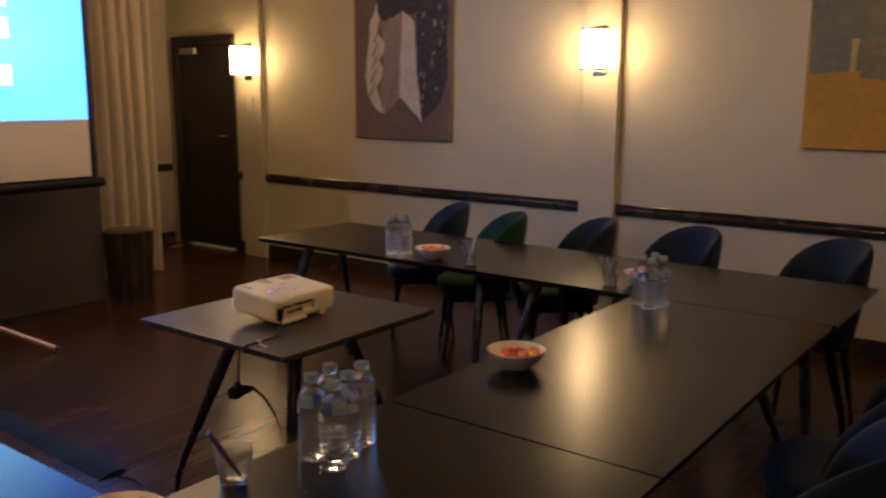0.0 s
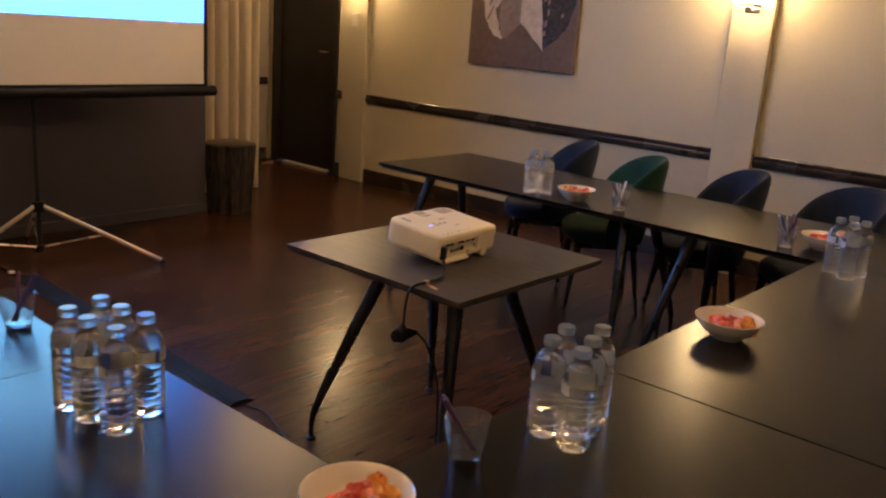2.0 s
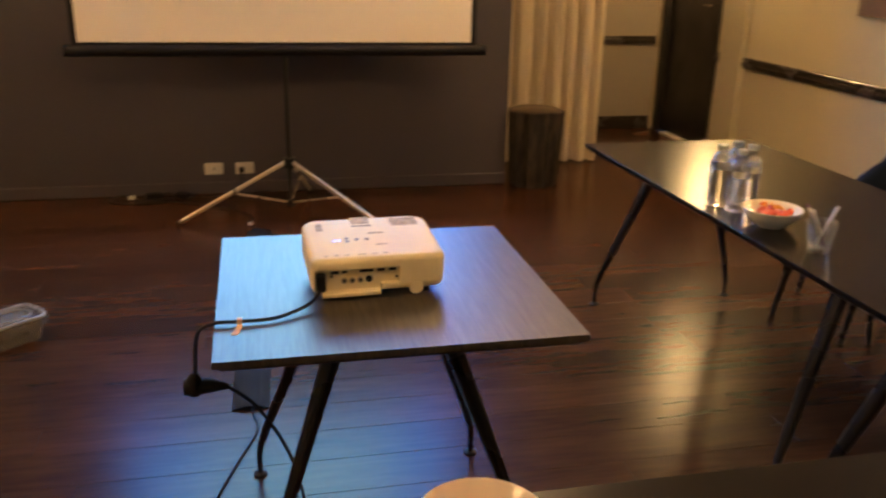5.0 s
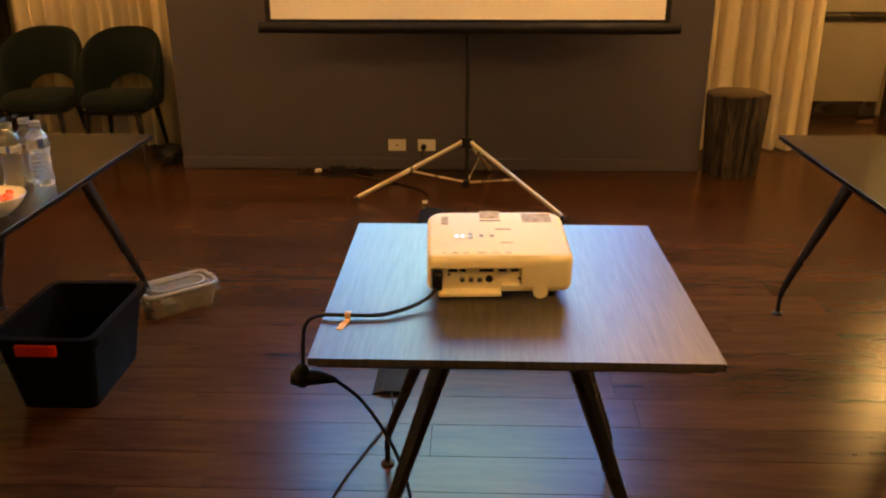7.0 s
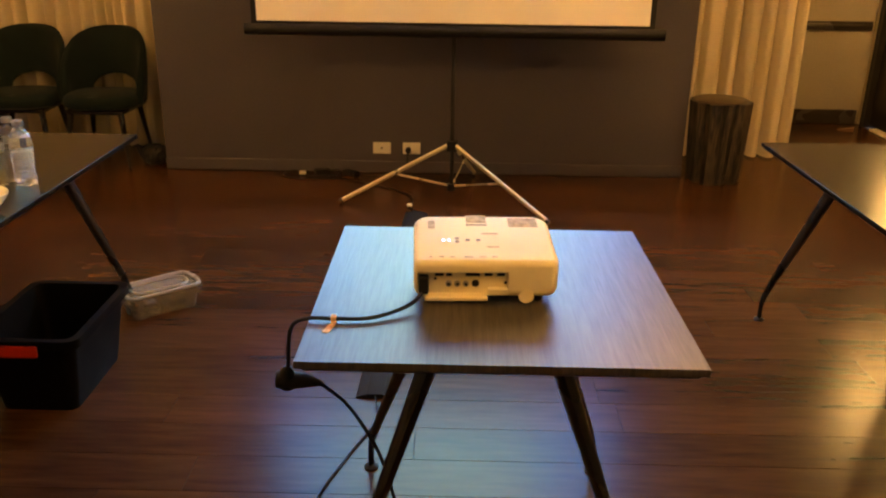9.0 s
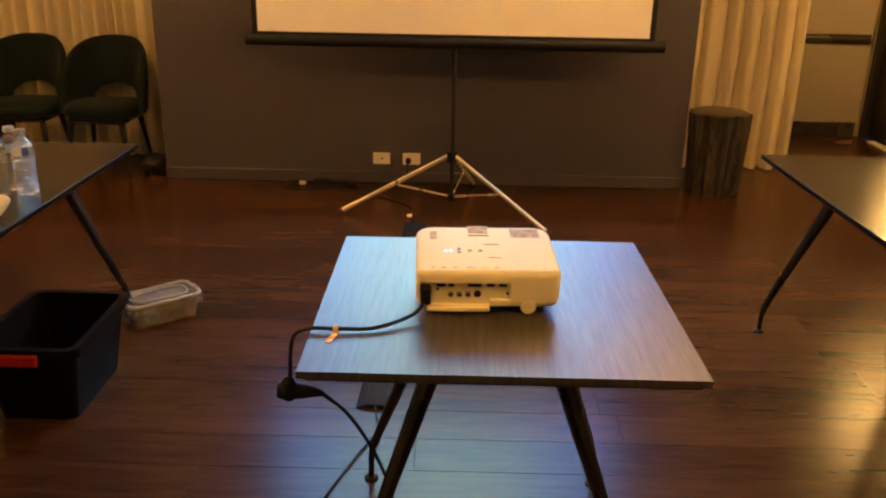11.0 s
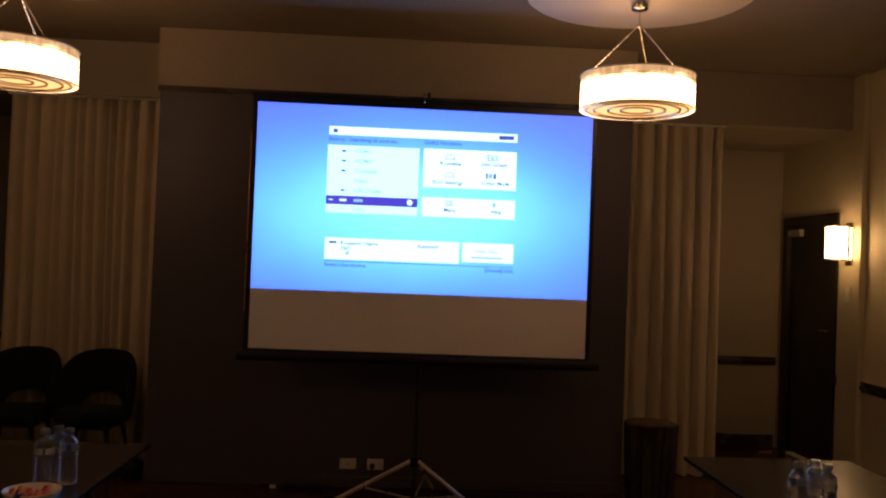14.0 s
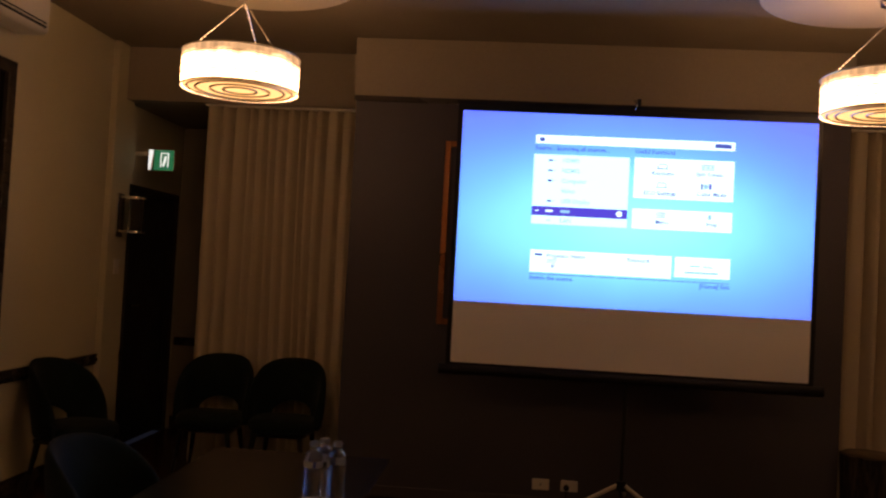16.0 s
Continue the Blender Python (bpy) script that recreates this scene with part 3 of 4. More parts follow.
ad.inputs[1].default_value = 0.16
nt.links.new(geo.outputs["Position"], mp.inputs[0])
nt.links.new(mp.outputs[0], ln.inputs[0])
nt.links.new(geo.outputs["Position"], wv.inputs["Vector"])
nt.links.new(wv.outputs[0], ad.inputs[0])
nt.links.new(ln.outputs["Value"], ad.inputs[2])
sb = nt.nodes.new("ShaderNodeMath")
sb.operation = "SUBTRACT"
sb.inputs[1].default_value = 0.08
nt.links.new(ad.outputs[0], sb.inputs[0])
nt.links.new(sb.outputs[0], cr.inputs[0])
nt.links.new(cr.outputs[0], p.inputs["Emission Color"])
p.inputs["Emission Strength"].default_value = PICTURE
p.inputs["Base Color"].default_value = (0.02, 0.02, 0.02, 1)
p.inputs["Roughness"].default_value = 0.9
M_UIW = glow("projected white", (0.48, 0.80, 0.86), PICTURE)
M_UIL = glow("projected pale list", (0.40, 0.80, 0.90), PICTURE * 0.92)
M_UIB = glow("projected indigo", (0.04, 0.035, 0.36), PICTURE)
M_UIT = glow("projected dark ink", (0.03, 0.06, 0.27), PICTURE)
M_UIG = glow("projected grey ink", (0.14, 0.36, 0.50), PICTURE)
picture = yz(part("projected_picture", box(SX + 0.002, SX + 0.004, S0 + 0.002, S1 - 0.002, 1.412, Z1), m_pic, screen, "glowing blue projected menu picture"))


def ui(name, y0, y1, z0, z1, mat, lift=0.0):
    return part(name, box(SX + 0.004, SX + 0.0055 + lift, y0, y1, z0, z1), mat, picture, m=Matrix.Translation((0, 0, 0)))


ui("title_bar", 2.02, 3.23, 2.412, 2.465, M_UIW)
ui("source_list", 2.015, 2.60, 1.912, 2.345, M_UIL)
ui("highlight_bar", 2.015, 2.60, 1.965, 2.022, M_UIB, 0.001)
ui("functions_tile", 2.63, 3.23, 2.10, 2.348, M_UIW)
ui("menu_tile", 2.63, 3.23, 1.912, 2.035, M_UIW)
ui("name_tile", 2.02, 2.88, 1.615, 1.752, M_UIW)
ui("guide_tile", 2.90, 3.23, 1.628, 1.752, M_UIW)
ui("rule", 2.02, 3.23, 1.600, 1.604, M_UIB)
ui("logo_bar", 3.11, 3.21, 2.426, 2.452, M_UIT, 0.001)
ui("home_icon", 2.045, 2.075, 2.425, 2.45, M_UIT, 0.001)
ui("usb_icon", 2.10, 2.145, 1.988, 2.001, M_UIW, 0.002)
ui("check_mark", 2.035, 2.058, 1.991, 1.998, M_UIW, 0.002)
ui("selected_word", 2.19, 2.25, 1.985, 2.003, M_UIG, 0.002)
ui("guide_word", 2.96, 3.16, 1.652, 1.664, M_UIG, 0.001)
ui("guide_icon", 2.99, 3.05, 1.693, 1.703, M_UIG, 0.001)
ui("guide_icon", 3.06, 3.11, 1.700, 1.716, M_UIL, 0.001)
ui("guide_icon", 3.07, 3.13, 1.69, 1.697, M_UIG, 0.001)
ui("name_icon", 2.045, 2.095, 1.715, 1.73, M_UIT, 0.001)
for k in range(5):
    if k != 3:
        ui("source_icon", 2.105, 2.130, 2.303 - 0.063 * k, 2.315 - 0.063 * k, M_UIT, 0.001)
        ui("source_icon", 2.130, 2.150, 2.307 - 0.063 * k, 2.311 - 0.063 * k, M_UIG, 0.001)
ui("source_icon", 2.11, 2.135, 1.934, 1.940, M_UIG, 0.001)
ui("divider", 2.929, 2.932, 2.105, 2.343, M_UIL, 0.001)
ui("divider", 2.929, 2.932, 1.917, 2.030, M_UIL, 0.001)
for y, z in ((2.765, 2.283), (2.765, 2.168)):
    ui("tile_icon", y, y + 0.07, z, z + 0.005, M_UIT, 0.001)
    ui("tile_icon", y + 0.015, y + 0.055, z + 0.028, z + 0.033, M_UIT, 0.001)
    ui("tile_icon", y + 0.006, y + 0.011, z + 0.005, z + 0.028, M_UIT, 0.001)
    ui("tile_icon", y + 0.059, y + 0.064, z + 0.005, z + 0.028, M_UIT, 0.001)
for k in range(3):
    ui("tile_icon", 3.035 + 0.028 * k, 3.055 + 0.028 * k, 2.297, 2.311, M_UIG, 0.001)
for z in (2.287, 2.316):
    ui("tile_icon", 3.03, 3.115, z, z + 0.005, M_UIT, 0.001)
ui("tile_icon", 3.035, 3.047, 2.168, 2.205, M_UIT, 0.001)
ui("tile_icon", 3.052, 3.078, 2.172, 2.201, M_UIG, 0.001)
ui("tile_icon", 3.084, 3.10, 2.168, 2.205, M_UIB, 0.001)
for k in range(3):
    ui("tile_icon", 2.77, 2.83, 1.985 + 0.013 * k, 1.990 + 0.013 * k, M_UIT, 0.001)
ui("tile_icon", 3.085, 3.105, 1.985, 2.015, M_UIG, 0.001)
disc = bmesh.new()
bmesh.ops.create_circle(disc, cap_ends=True, radius=0.018, segments=20)
part("busy_mark", disc, M_UIW, picture, m=Matrix.Translation((SX + 0.0085, 2.55, 1.994)) @ Matrix(((0, 0, 1, 0), (1, 0, 0, 0), (0, 1, 0, 0), (0, 0, 0, 1))))


def words(text, y, z, size, mat):
    cu = bpy.data.curves.new("words", "FONT")
    cu.body, cu.size, cu.resolution_u, cu.offset = text, size, 2, 0.0006
    tmp = bpy.data.objects.new("words", cu)
    scene.collection.objects.link(tmp)
    me = bpy.data.meshes.new_from_object(tmp.evaluated_get(bpy.context.evaluated_depsgraph_get()))
    bpy.data.objects.remove(tmp)
    me.materials.clear()
    me.materials.append(mat)
    ob = new("caption", me)
    ob.parent = picture
    ob.matrix_basis = Matrix.Translation((SX + 0.0085, y, z)) @ Matrix(((0, 0, 1, 0), (1, 0, 0, 0), (0, 1, 0, 0), (0, 0, 0, 1)))
    return ob


words("Source : Searching all sources...", 2.02, 2.372, 0.036, M_UIT)
words("Useful Functions", 2.63, 2.375, 0.036, M_UIT)
for k, w in enumerate(("HDMI1", "HDMI2", "Computer", "Video", "USB Display")):
    words(w, 2.19, 2.298 - 0.063 * k, 0.036, M_UIG)
words("LAN", 2.19, 1.926, 0.036, M_UIG)
for w, y, z in (("Keystone", 2.735, 2.245), ("Split Screen", 3.0, 2.250), ("ECO Settings", 2.69, 2.122), ("Color Mode", 3.01, 2.128), ("Menu", 2.77, 1.945), ("Help", 3.075, 1.945)):
    words(w, y, z, 0.036, M_UIT)
words("Projector Name", 2.12, 1.708, 0.036, M_UIT)
words("SSID", 2.12, 1.674, 0.034, M_UIT)
words("IP", 2.15, 1.642, 0.034, M_UIT)
words("Keyword", 2.61, 1.705, 0.036, M_UIT)
words("Switch the source.", 2.02, 1.568, 0.036, M_UIT)
words("[Home] Exit", 3.05, 1.568, 0.036, M_UIT)

# ---- pendant lamps ----


def pendant(m, group="pendant lamps"):
    """Ceiling disc, chrome cup, three chains and a glowing drum of glass."""
    t = thing("pendant_lamp", "lit drum pendant lamp on chains under a round plaster disc", "lamp", m, group)
    part("ceiling_disc", lathe([(0, 0), (0.632, 0), (0.645, 0.008), (0.645, 0.052), (0, 0.052)], 72), M_ROSE, t, "large round cream ceiling disc", m=pose(0, 0, CEIL - 0.0535))
    part("cup", lathe([(0, 0), (0.034, 0.0), (0.046, 0.006), (0.053, 0.03), (0.056, 0.075), (0, 0.075)], 24), M_CHROME, t, "chrome ceiling cup", m=pose(0, 0, CEIL - 0.129))
    part("stem", tube([(0, 0, CEIL - 0.215), (0, 0, CEIL - 0.128)], 0.006, 8), M_CHROME, t)
    top, r = 2.715, 0.318
    for k in range(3):
        a = 2 * math.pi * k / 3 + 0.5
        p0, p1 = Vector((0, 0, CEIL - 0.21)), Vector((0.285 * math.cos(a), 0.285 * math.sin(a), top))
        bm = bmesh.new()
        for i in range(16):
            q0, q1 = p0.lerp(p1, i / 16), p0.lerp(p1, (i + 1.1) / 16)
            tube([q0, q0.lerp(q1, 0.5), q1], [0.002, 0.0075 if i % 3 == 0 else 0.005, 0.002], 6, bm=bm)
        part("chain", bm, M_CHROME, t)
    bm = bmesh.new()
    for i in range(60):
        a, b = 2 * math.pi * i / 60, 2 * math.pi * (i + 1) / 60
        q = [bm.verts.new((r * math.cos(c), r * math.sin(c), z)) for c, z in ((a, 2.52), (b, 2.52), (b, 2.712), (a, 2.712))]
        bm.faces.new(q)
    bmesh.ops.remove_doubles(bm, verts=bm.verts, dist=1e-5)
    bmesh.ops.recalc_face_normals(bm, faces=bm.faces)
    bmesh.ops.solidify(bm, geom=bm.faces[:], thickness=0.004)
    part("shade", bm, M_SHADE, t, "glowing pleated glass drum")
    for z in (2.52, 2.712):
        part("rim", tube([(r * 1.008 * math.cos(2 * math.pi * k / 60), r * 1.008 * math.sin(2 * math.pi * k / 60), z) for k in range(61)], 0.004, 6, cap=False), M_BRASSY, t)
    part("bottom_glass", lathe([(0, 2.526), (0.308, 2.526), (0.308, 2.532), (0, 2.532)], 60), M_BULB, t, "glowing bottom diffuser")
    for q in (0.09, 0.16, 0.24, 0.285):
        part("ring", tube([(q * math.cos(2 * math.pi * k / 48), q * math.sin(2 * math.pi * k / 48), 2.522) for k in range(49)], 0.007, 6, cap=False), M_BRASSY, t)
    for z in (2.57, 2.62, 2.67):
        part("hoop", tube([(r * 1.006 * math.cos(2 * math.pi * k / 60), r * 1.006 * math.sin(2 * math.pi * k / 60), z) for k in range(61)], 0.002, 5, cap=False), M_BRASSY, t)
    return t


lamp = pendant(pose(-4.157, 3.81, 0))
copy_thing(lamp, pose(-4.157, 0.36, 0, 0, 0, 25))
copy_thing(lamp, pose(-0.707, 3.81, 0, 0, 0, 60))
copy_thing(lamp, pose(-0.707, 0.36, 0, 0, 0, 110))


# ---- wall lights ----
def sconce(x, wall, out, lit):
    t = thing("wall_light", "lit cylindrical glass wall light with chrome rims" if lit else "unlit clear glass wall light with chrome rims", "wall light", pose(x, wall + out * 0.05, 0), "wall lights")
    bm = lathe([(0.08, 1.772), (0.08, 2.018), (0.074, 2.018), (0.074, 1.772), (0.08, 1.772)], 32)
    part("glass", bm, M_SCONCE if lit else M_CLEAR, t, "glowing glass" if lit else "clear glass", m=pose(0, out * 0.115, 0))
    for z in (1.755, 2.02):
        part("rim", lathe([(0.06, z), (0.101, z), (0.101, z + 0.016), (0.06, z + 0.016), (0.06, z)], 32), M_CHROME, t, m=pose(0, out * 0.115, 0))
    part("back_plate", box(-0.05, 0.05, 0, out * 0.014, 1.72, 2.06, 0.004), M_CHROME, t)
    for z in (1.76, 2.028):
        part("arm", box(-0.012, 0.012, out * 0.014, out * 0.06, z, z + 0.008), M_CHROME, t)
    return t


for x0, x1 in PIL[:2]:
    sconce((x0 + x1) / 2, WALL_R, -1, True)
sconce((PIL[0][0] + PIL[0][1]) / 2, WALL_L, 1, False)
for wall, out in ((WALL_R, -1), (WALL_L, 1)):
    s = thing("light_switch", "small pale wall switch plate on the pilaster", "switch", pose(-5.97, wall + out * 0.05, 1.49), "switch plates")
    part("plate", box(-0.04, 0.04, 0, out * 0.010, -0.058, 0.058, 0.003, 1), M_PLATE, s)
    part("rocker", box(-0.012, 0.012, out * 0.010, out * 0.015, -0.02, 0.02, 0.002, 1), M_PLATE, s)

# ---- pictures on the walls ----


def canvas(name, label, x0, x1, z0, z1, wall, out, ground):
    t = thing(name, label, "painting", pose((x0 + x1) / 2, wall + out * 0.004, (z0 + z1) / 2))
    w, h = (x1 - x0) / 2, (z1 - z0) / 2
    part("canvas", box(-w, w, 0, out * 0.035, -h, h, 0.003, 1), ground, t)
    return t, w, h


def stroke(parent, name, outline, depth, mat, wall_out=-1):
    """A painted shape on the canvas, a thin raised layer from an (x, z) outline."""
    bm = plate(outline, 0, 0.002)
    part(name, bm, mat, parent, m=Matrix.Translation((0, wall_out * depth, 0)) @ Matrix(((1, 0, 0, 0), (0, 0, wall_out, 0), (0, 1, 0, 0), (0, 0, 0, 1))))


M_P1 = surface("umber paint", (0.17, 0.115, 0.082), 0.6, vary=0.25, scale=3, fine=25, bump=0.4)
M_P1W = surface("ivory paint", (0.62, 0.54, 0.42), 0.6, vary=0.2, scale=6, fine=25, bump=0.4)
M_P1T = surface("taupe paint", (0.30, 0.225, 0.165), 0.6, vary=0.25, scale=6, fine=25, bump=0.4)
M_P1B = surface("black paint", (0.045, 0.036, 0.030), 0.6, vary=0.9, scale=26, fine=50, bump=0.4)
M_P2 = surface("ochre paint", (0.50, 0.27, 0.025), 0.6, vary=0.2, scale=3, fine=25, bump=0.4)
M_P2G = surface("sage paint", (0.19, 0.19, 0.12), 0.6, vary=0.25, scale=4, fine=25, bump=0.4)
M_P2O = surface("olive paint", (0.235, 0.205, 0.095), 0.6, vary=0.3, scale=5, fine=25, bump=0.4)
M_P2L = surface("pale yellow paint", (0.52, 0.42, 0.13), 0.6, vary=0.25, scale=8, fine=25, bump=0.4)
t1, w, h = canvas("painting", "large umber painting with ivory and black draped shapes", -4.61, -3.585, 1.215, 2.66, WALL_R, -1, M_P1)


def wob(pts, seed, amp=0.012, n=5):
    """Roughens an outline."""
    rnd, out = random.Random(seed), []
    for a, b in zip(pts, pts[1:] + pts[:1]):
        for k in range(n):
            u = k / n
            out.append((a[0] + (b[0] - a[0]) * u + rnd.uniform(-amp, amp), a[1] + (b[1] - a[1]) * u + rnd.uniform(-amp, amp)))
    return out


stroke(t1, "black_shape", wob([(0.17, 0.28), (0.26, 0.40), (0.48, 0.42), (0.49, -0.22), (0.40, -0.42), (0.29, -0.52), (0.20, -0.57), (0.17, -0.15)], 1), 0.035, M_P1B)
stroke(t1, "taupe_shape", wob([(-0.22, 0.24), (0.03, 0.31), (0.02, -0.36), (-0.13, -0.49), (-0.19, -0.51), (-0.22, -0.32), (-0.17, 0.05)], 2, 0.006), 0.0375, M_P1T)
stroke(t1, "ivory_shape", wob([(-0.25, 0.39), (-0.33, 0.22), (-0.36, -0.02), (-0.39, -0.20), (-0.36, -0.35), (-0.29, -0.45), (-0.24, -0.50), (-0.18, -0.51), (-0.21, -0.43), (-0.26, -0.28), (-0.20, -0.20), (-0.19, -0.12), (-0.23, -0.06), (-0.18, -0.02), (-0.165, 0.07), (-0.25, 0.17), (-0.22, 0.26)], 3, 0.008, 4), 0.040, M_P1W)
stroke(t1, "ivory_tail", wob([(0.03, 0.32), (0.15, 0.23), (0.175, -0.18), (0.225, -0.572), (-0.01, -0.37), (0.005, -0.02)], 4, 0.005), 0.0405, M_P1W)
stroke(t1, "black_band", wob([(-0.235, 0.41), (-0.13, 0.45), (0.03, 0.43), (0.26, 0.41), (0.26, 0.34), (0.13, 0.28), (0.03, 0.32), (-0.13, 0.25), (-0.18, 0.24), (-0.235, 0.31)], 5), 0.0425, M_P1B)
rnd = random.Random(31)
for k in range(16):
    px, pz = rnd.uniform(0.20, 0.44), rnd.uniform(-0.46, 0.34)
    a, b = rnd.uniform(0.006, 0.016), rnd.uniform(0.012, 0.04)
    stroke(t1, "pale_fleck", wob([(px - a, pz - b), (px + a, pz - b * 0.4), (px + a * 0.6, pz + b), (px - a, pz + b * 0.5)], 40 + k, 0.004, 3), 0.0375, M_P1T)
for k in range(5):
    stroke(t1, "grey_fold", wob([(-0.34 + 0.012 * k, -0.36 + 0.11 * k), (-0.325 + 0.012 * k, -0.37 + 0.11 * k), (-0.27 + 0.01 * k, -0.26 + 0.11 * k), (-0.28 + 0.01 * k, -0.25 + 0.11 * k)], 60 + k, 0.004, 3), 0.0425, M_P1T)
t2, w, h = canvas("painting", "large abstract painting in ochre, sage and olive", -0.91, 0.30, 1.27, 2.50, WALL_R, -1, M_P2)
stroke(t2, "sage_field", wob([(-w + 0.01, -0.17), (-0.28, -0.16), (-0.25, h - 0.02), (-w + 0.01, h - 0.02)], 6), 0.035, M_P2G)
stroke(t2, "olive_field", wob([(-0.30, -0.19), (w - 0.01, -0.22), (w - 0.01, h - 0.02), (-0.24, h - 0.02)], 7), 0.0375, M_P2O)
stroke(t2, "pale_bar", wob([(-0.36, -0.16), (-0.33, -0.16), (-0.32, 0.03), (-0.36, 0.03)], 8, 0.004), 0.040, M_P2L)
stroke(t2, "dusk_band", wob([(-w + 0.015, 0.05), (w - 0.02, 0.02), (w - 0.02, 0.06), (-w + 0.015, 0.09)], 9, 0.008), 0.0405, M_P2G)

# framed panel on the dark wall, mostly behind the screen
fr = thing("picture_frame", "copper edged frame on the dark wall behind the screen", "frame", pose(X_PANEL, 2.45, 1.86))
part("backing", box(0.0, 0.012, -1.00, 1.00, -0.60, 0.60), M_PANEL, fr)
for y0, y1, z0, z1 in ((-1.04, -1.0, -0.64, 0.64), (1.0, 1.04, -0.64, 0.64), (-1.0, 1.0, -0.64, -0.6), (-1.0, 1.0, 0.6, 0.64)):
    part("moulding", box(0.0, 0.03, y0, y1, z0, z1, 0.004, 1), M_COPPER, fr)

# dark window with a frame in the shaded side wall
win = thing("window_1", "dark framed window with night behind the glass", "window", pose(-3.95, WALL_L, 1.78), kind="structure")
part("pane", box(-0.50, 0.50, 0.004, 0.010, -0.86, 0.86), M_NIGHT, win)
for x0, x1, z0, z1 in ((-0.58, -0.50, -0.94, 0.94), (0.50, 0.58, -0.94, 0.94), (-0.50, 0.50, -0.94, -0.86), (-0.50, 0.50, 0.86, 0.94)):
    part("window_frame", box(x0, x1, 0.001, 0.04, z0, z1, 0.004, 1), M_TRIM, win)

# air conditioner high on the shaded wall
ac = thing("air_conditioner", "white split air conditioner high on the side wall", "air conditioner", pose(-4.14, WALL_L, 2.89))
part("body", box(-0.42, 0.42, 0.0, 0.22, 0.0, 0.29, 0.045, 6), M_PLATE, ac)
part("outlet_slot", box(-0.36, 0.36, 0.205, 0.222, 0.035, 0.075, 0.004, 1), M_BLACK, ac, "dark air outlet")
part("louvre", box(-0.36, 0.36, 0.215, 0.228, 0.05, 0.058), M_PLATE, ac)

# exit sign
ex = thing("exit_sign", "small lit green exit sign on a bracket above the door", "sign", pose(-6.30, -1.09, 2.285))
part("body", box(-0.03, 0.0, 0.0, 0.22, 0.0, 0.175, 0.006), M_PLATE, ex)
part("bracket", box(-0.02, -0.008, -0.11, 0.0, 0.12, 0.15), M_PLATE, ex)
part("green_face", box(0.0, 0.003, 0.052, 0.215, 0.006, 0.169), M_EXIT, ex, "glowing green face")
part("white_face", plate([(0.004, 0.006), (0.022, 0.006), (0.042, 0.168), (0.004, 0.172)], 0.0, 0.003), M_EXITW, ex, "glowing white edge", m=Matrix(((0, 0, 1, 0), (1, 0, 0, 0), (0, 1, 0, 0), (0, 0, 0, 1))))
for y0, y1, z0, z1 in ((0.105, 0.114, 0.03, 0.15), (0.165, 0.174, 0.03, 0.15), (0.114, 0.165, 0.141, 0.15)):
    part("mark", box(0.003, 0.005, y0, y1, z0, z1), M_EXITW, ex)
part("mark", plate([(0.122, 0.034), (0.136, 0.034), (0.150, 0.075), (0.158, 0.118), (0.140, 0.124), (0.130, 0.082)], 0.003, 0.005), M_EXITW, ex, m=Matrix(((0, 0, 1, 0), (1, 0, 0, 0), (0, 1, 0, 0), (0, 0, 0, 1))))

# wall sockets with a plug
for y0, plug in ((2.13, False), (2.325, True)):
    s = thing("wall_socket", "white wall socket plate with a black plug" if plug else "white wall socket plate", "socket", pose(X_PANEL, y0 + 0.057, 0.163), "wall sockets")
    part("plate", box(0.0, 0.009, -0.058, 0.058, -0.038, 0.038, 0.003, 1), M_PLATE, s)
    if plug:
        part("plug", tube([(0.009, -0.02, -0.008), (0.045, -0.02, -0.008)], 0.019, 14), M_BLACK, s)
    else:
        part("opening", tube([(0.009, 0, 0), (0.011, 0, 0)], 0.006, 10), M_BLACK, s)

# ---- log stool ----
st = thing("log_stool", "dark tree trunk stool with rough bark", "stool", pose(-5.475, 4.352, 0))
rnd = random.Random(11)
bm = bmesh.new()
N, R = 48, 12
waves = [(rnd.uniform(0.004, 0.010), k, rnd.uniform(0, 6.28), rnd.uniform(-1.5, 1.5)) for k in (3, 5, 7, 11, 17)]
rings = []
for j in range(R + 1):
    z = 0.52 * j / R
    base = 0.160 + 0.026 * (j / R) ** 0.8
    rings.append([bm.verts.new(((base + sum(a * math.sin(k * 2 * math.pi * i / N + ph + tw * z) for a, k, ph, tw in waves)) * math.cos(2 * math.pi * i / N), (base + sum(a * math.sin(k * 2 * math.pi * i / N + ph + tw * z) for a, k, ph, tw in waves)) * math.sin(2 * math.pi * i / N), z)) for i in range(N)])
for a, b in zip(rings, rings[1:]):
    for i in range(N):
        bm.faces.new((a[i], a[(i + 1) % N], b[(i + 1) % N], b[i]))
bm.faces.new(rings[0][::-1])
bm.faces.new(rings[-1])
part("trunk", bm, M_BARK, st)
part("seat_top", lathe([(0, 0.5205), (0.165, 0.5205), (0.170, 0.526), (0.162, 0.530), (0, 0.531)], 40), M_LOGTOP, st, "sawn log top")


# ---- wedge on the alcove floor ----
wd = thing("door_wedge", "small tan wooden wedge lying on the floor by the door", "door wedge", pose(-7.0, 5.88, 0, 0, 0, 70))
bm = box(-0.06, 0.06, -0.022, 0.022, 0, 0.034, 0.003, 1)
for v in bm.verts:
    v.co.z *= 0.25 + 0.75 * (v.co.x + 0.06) / 0.12
part("block", bm, M_WEDGE, wd)

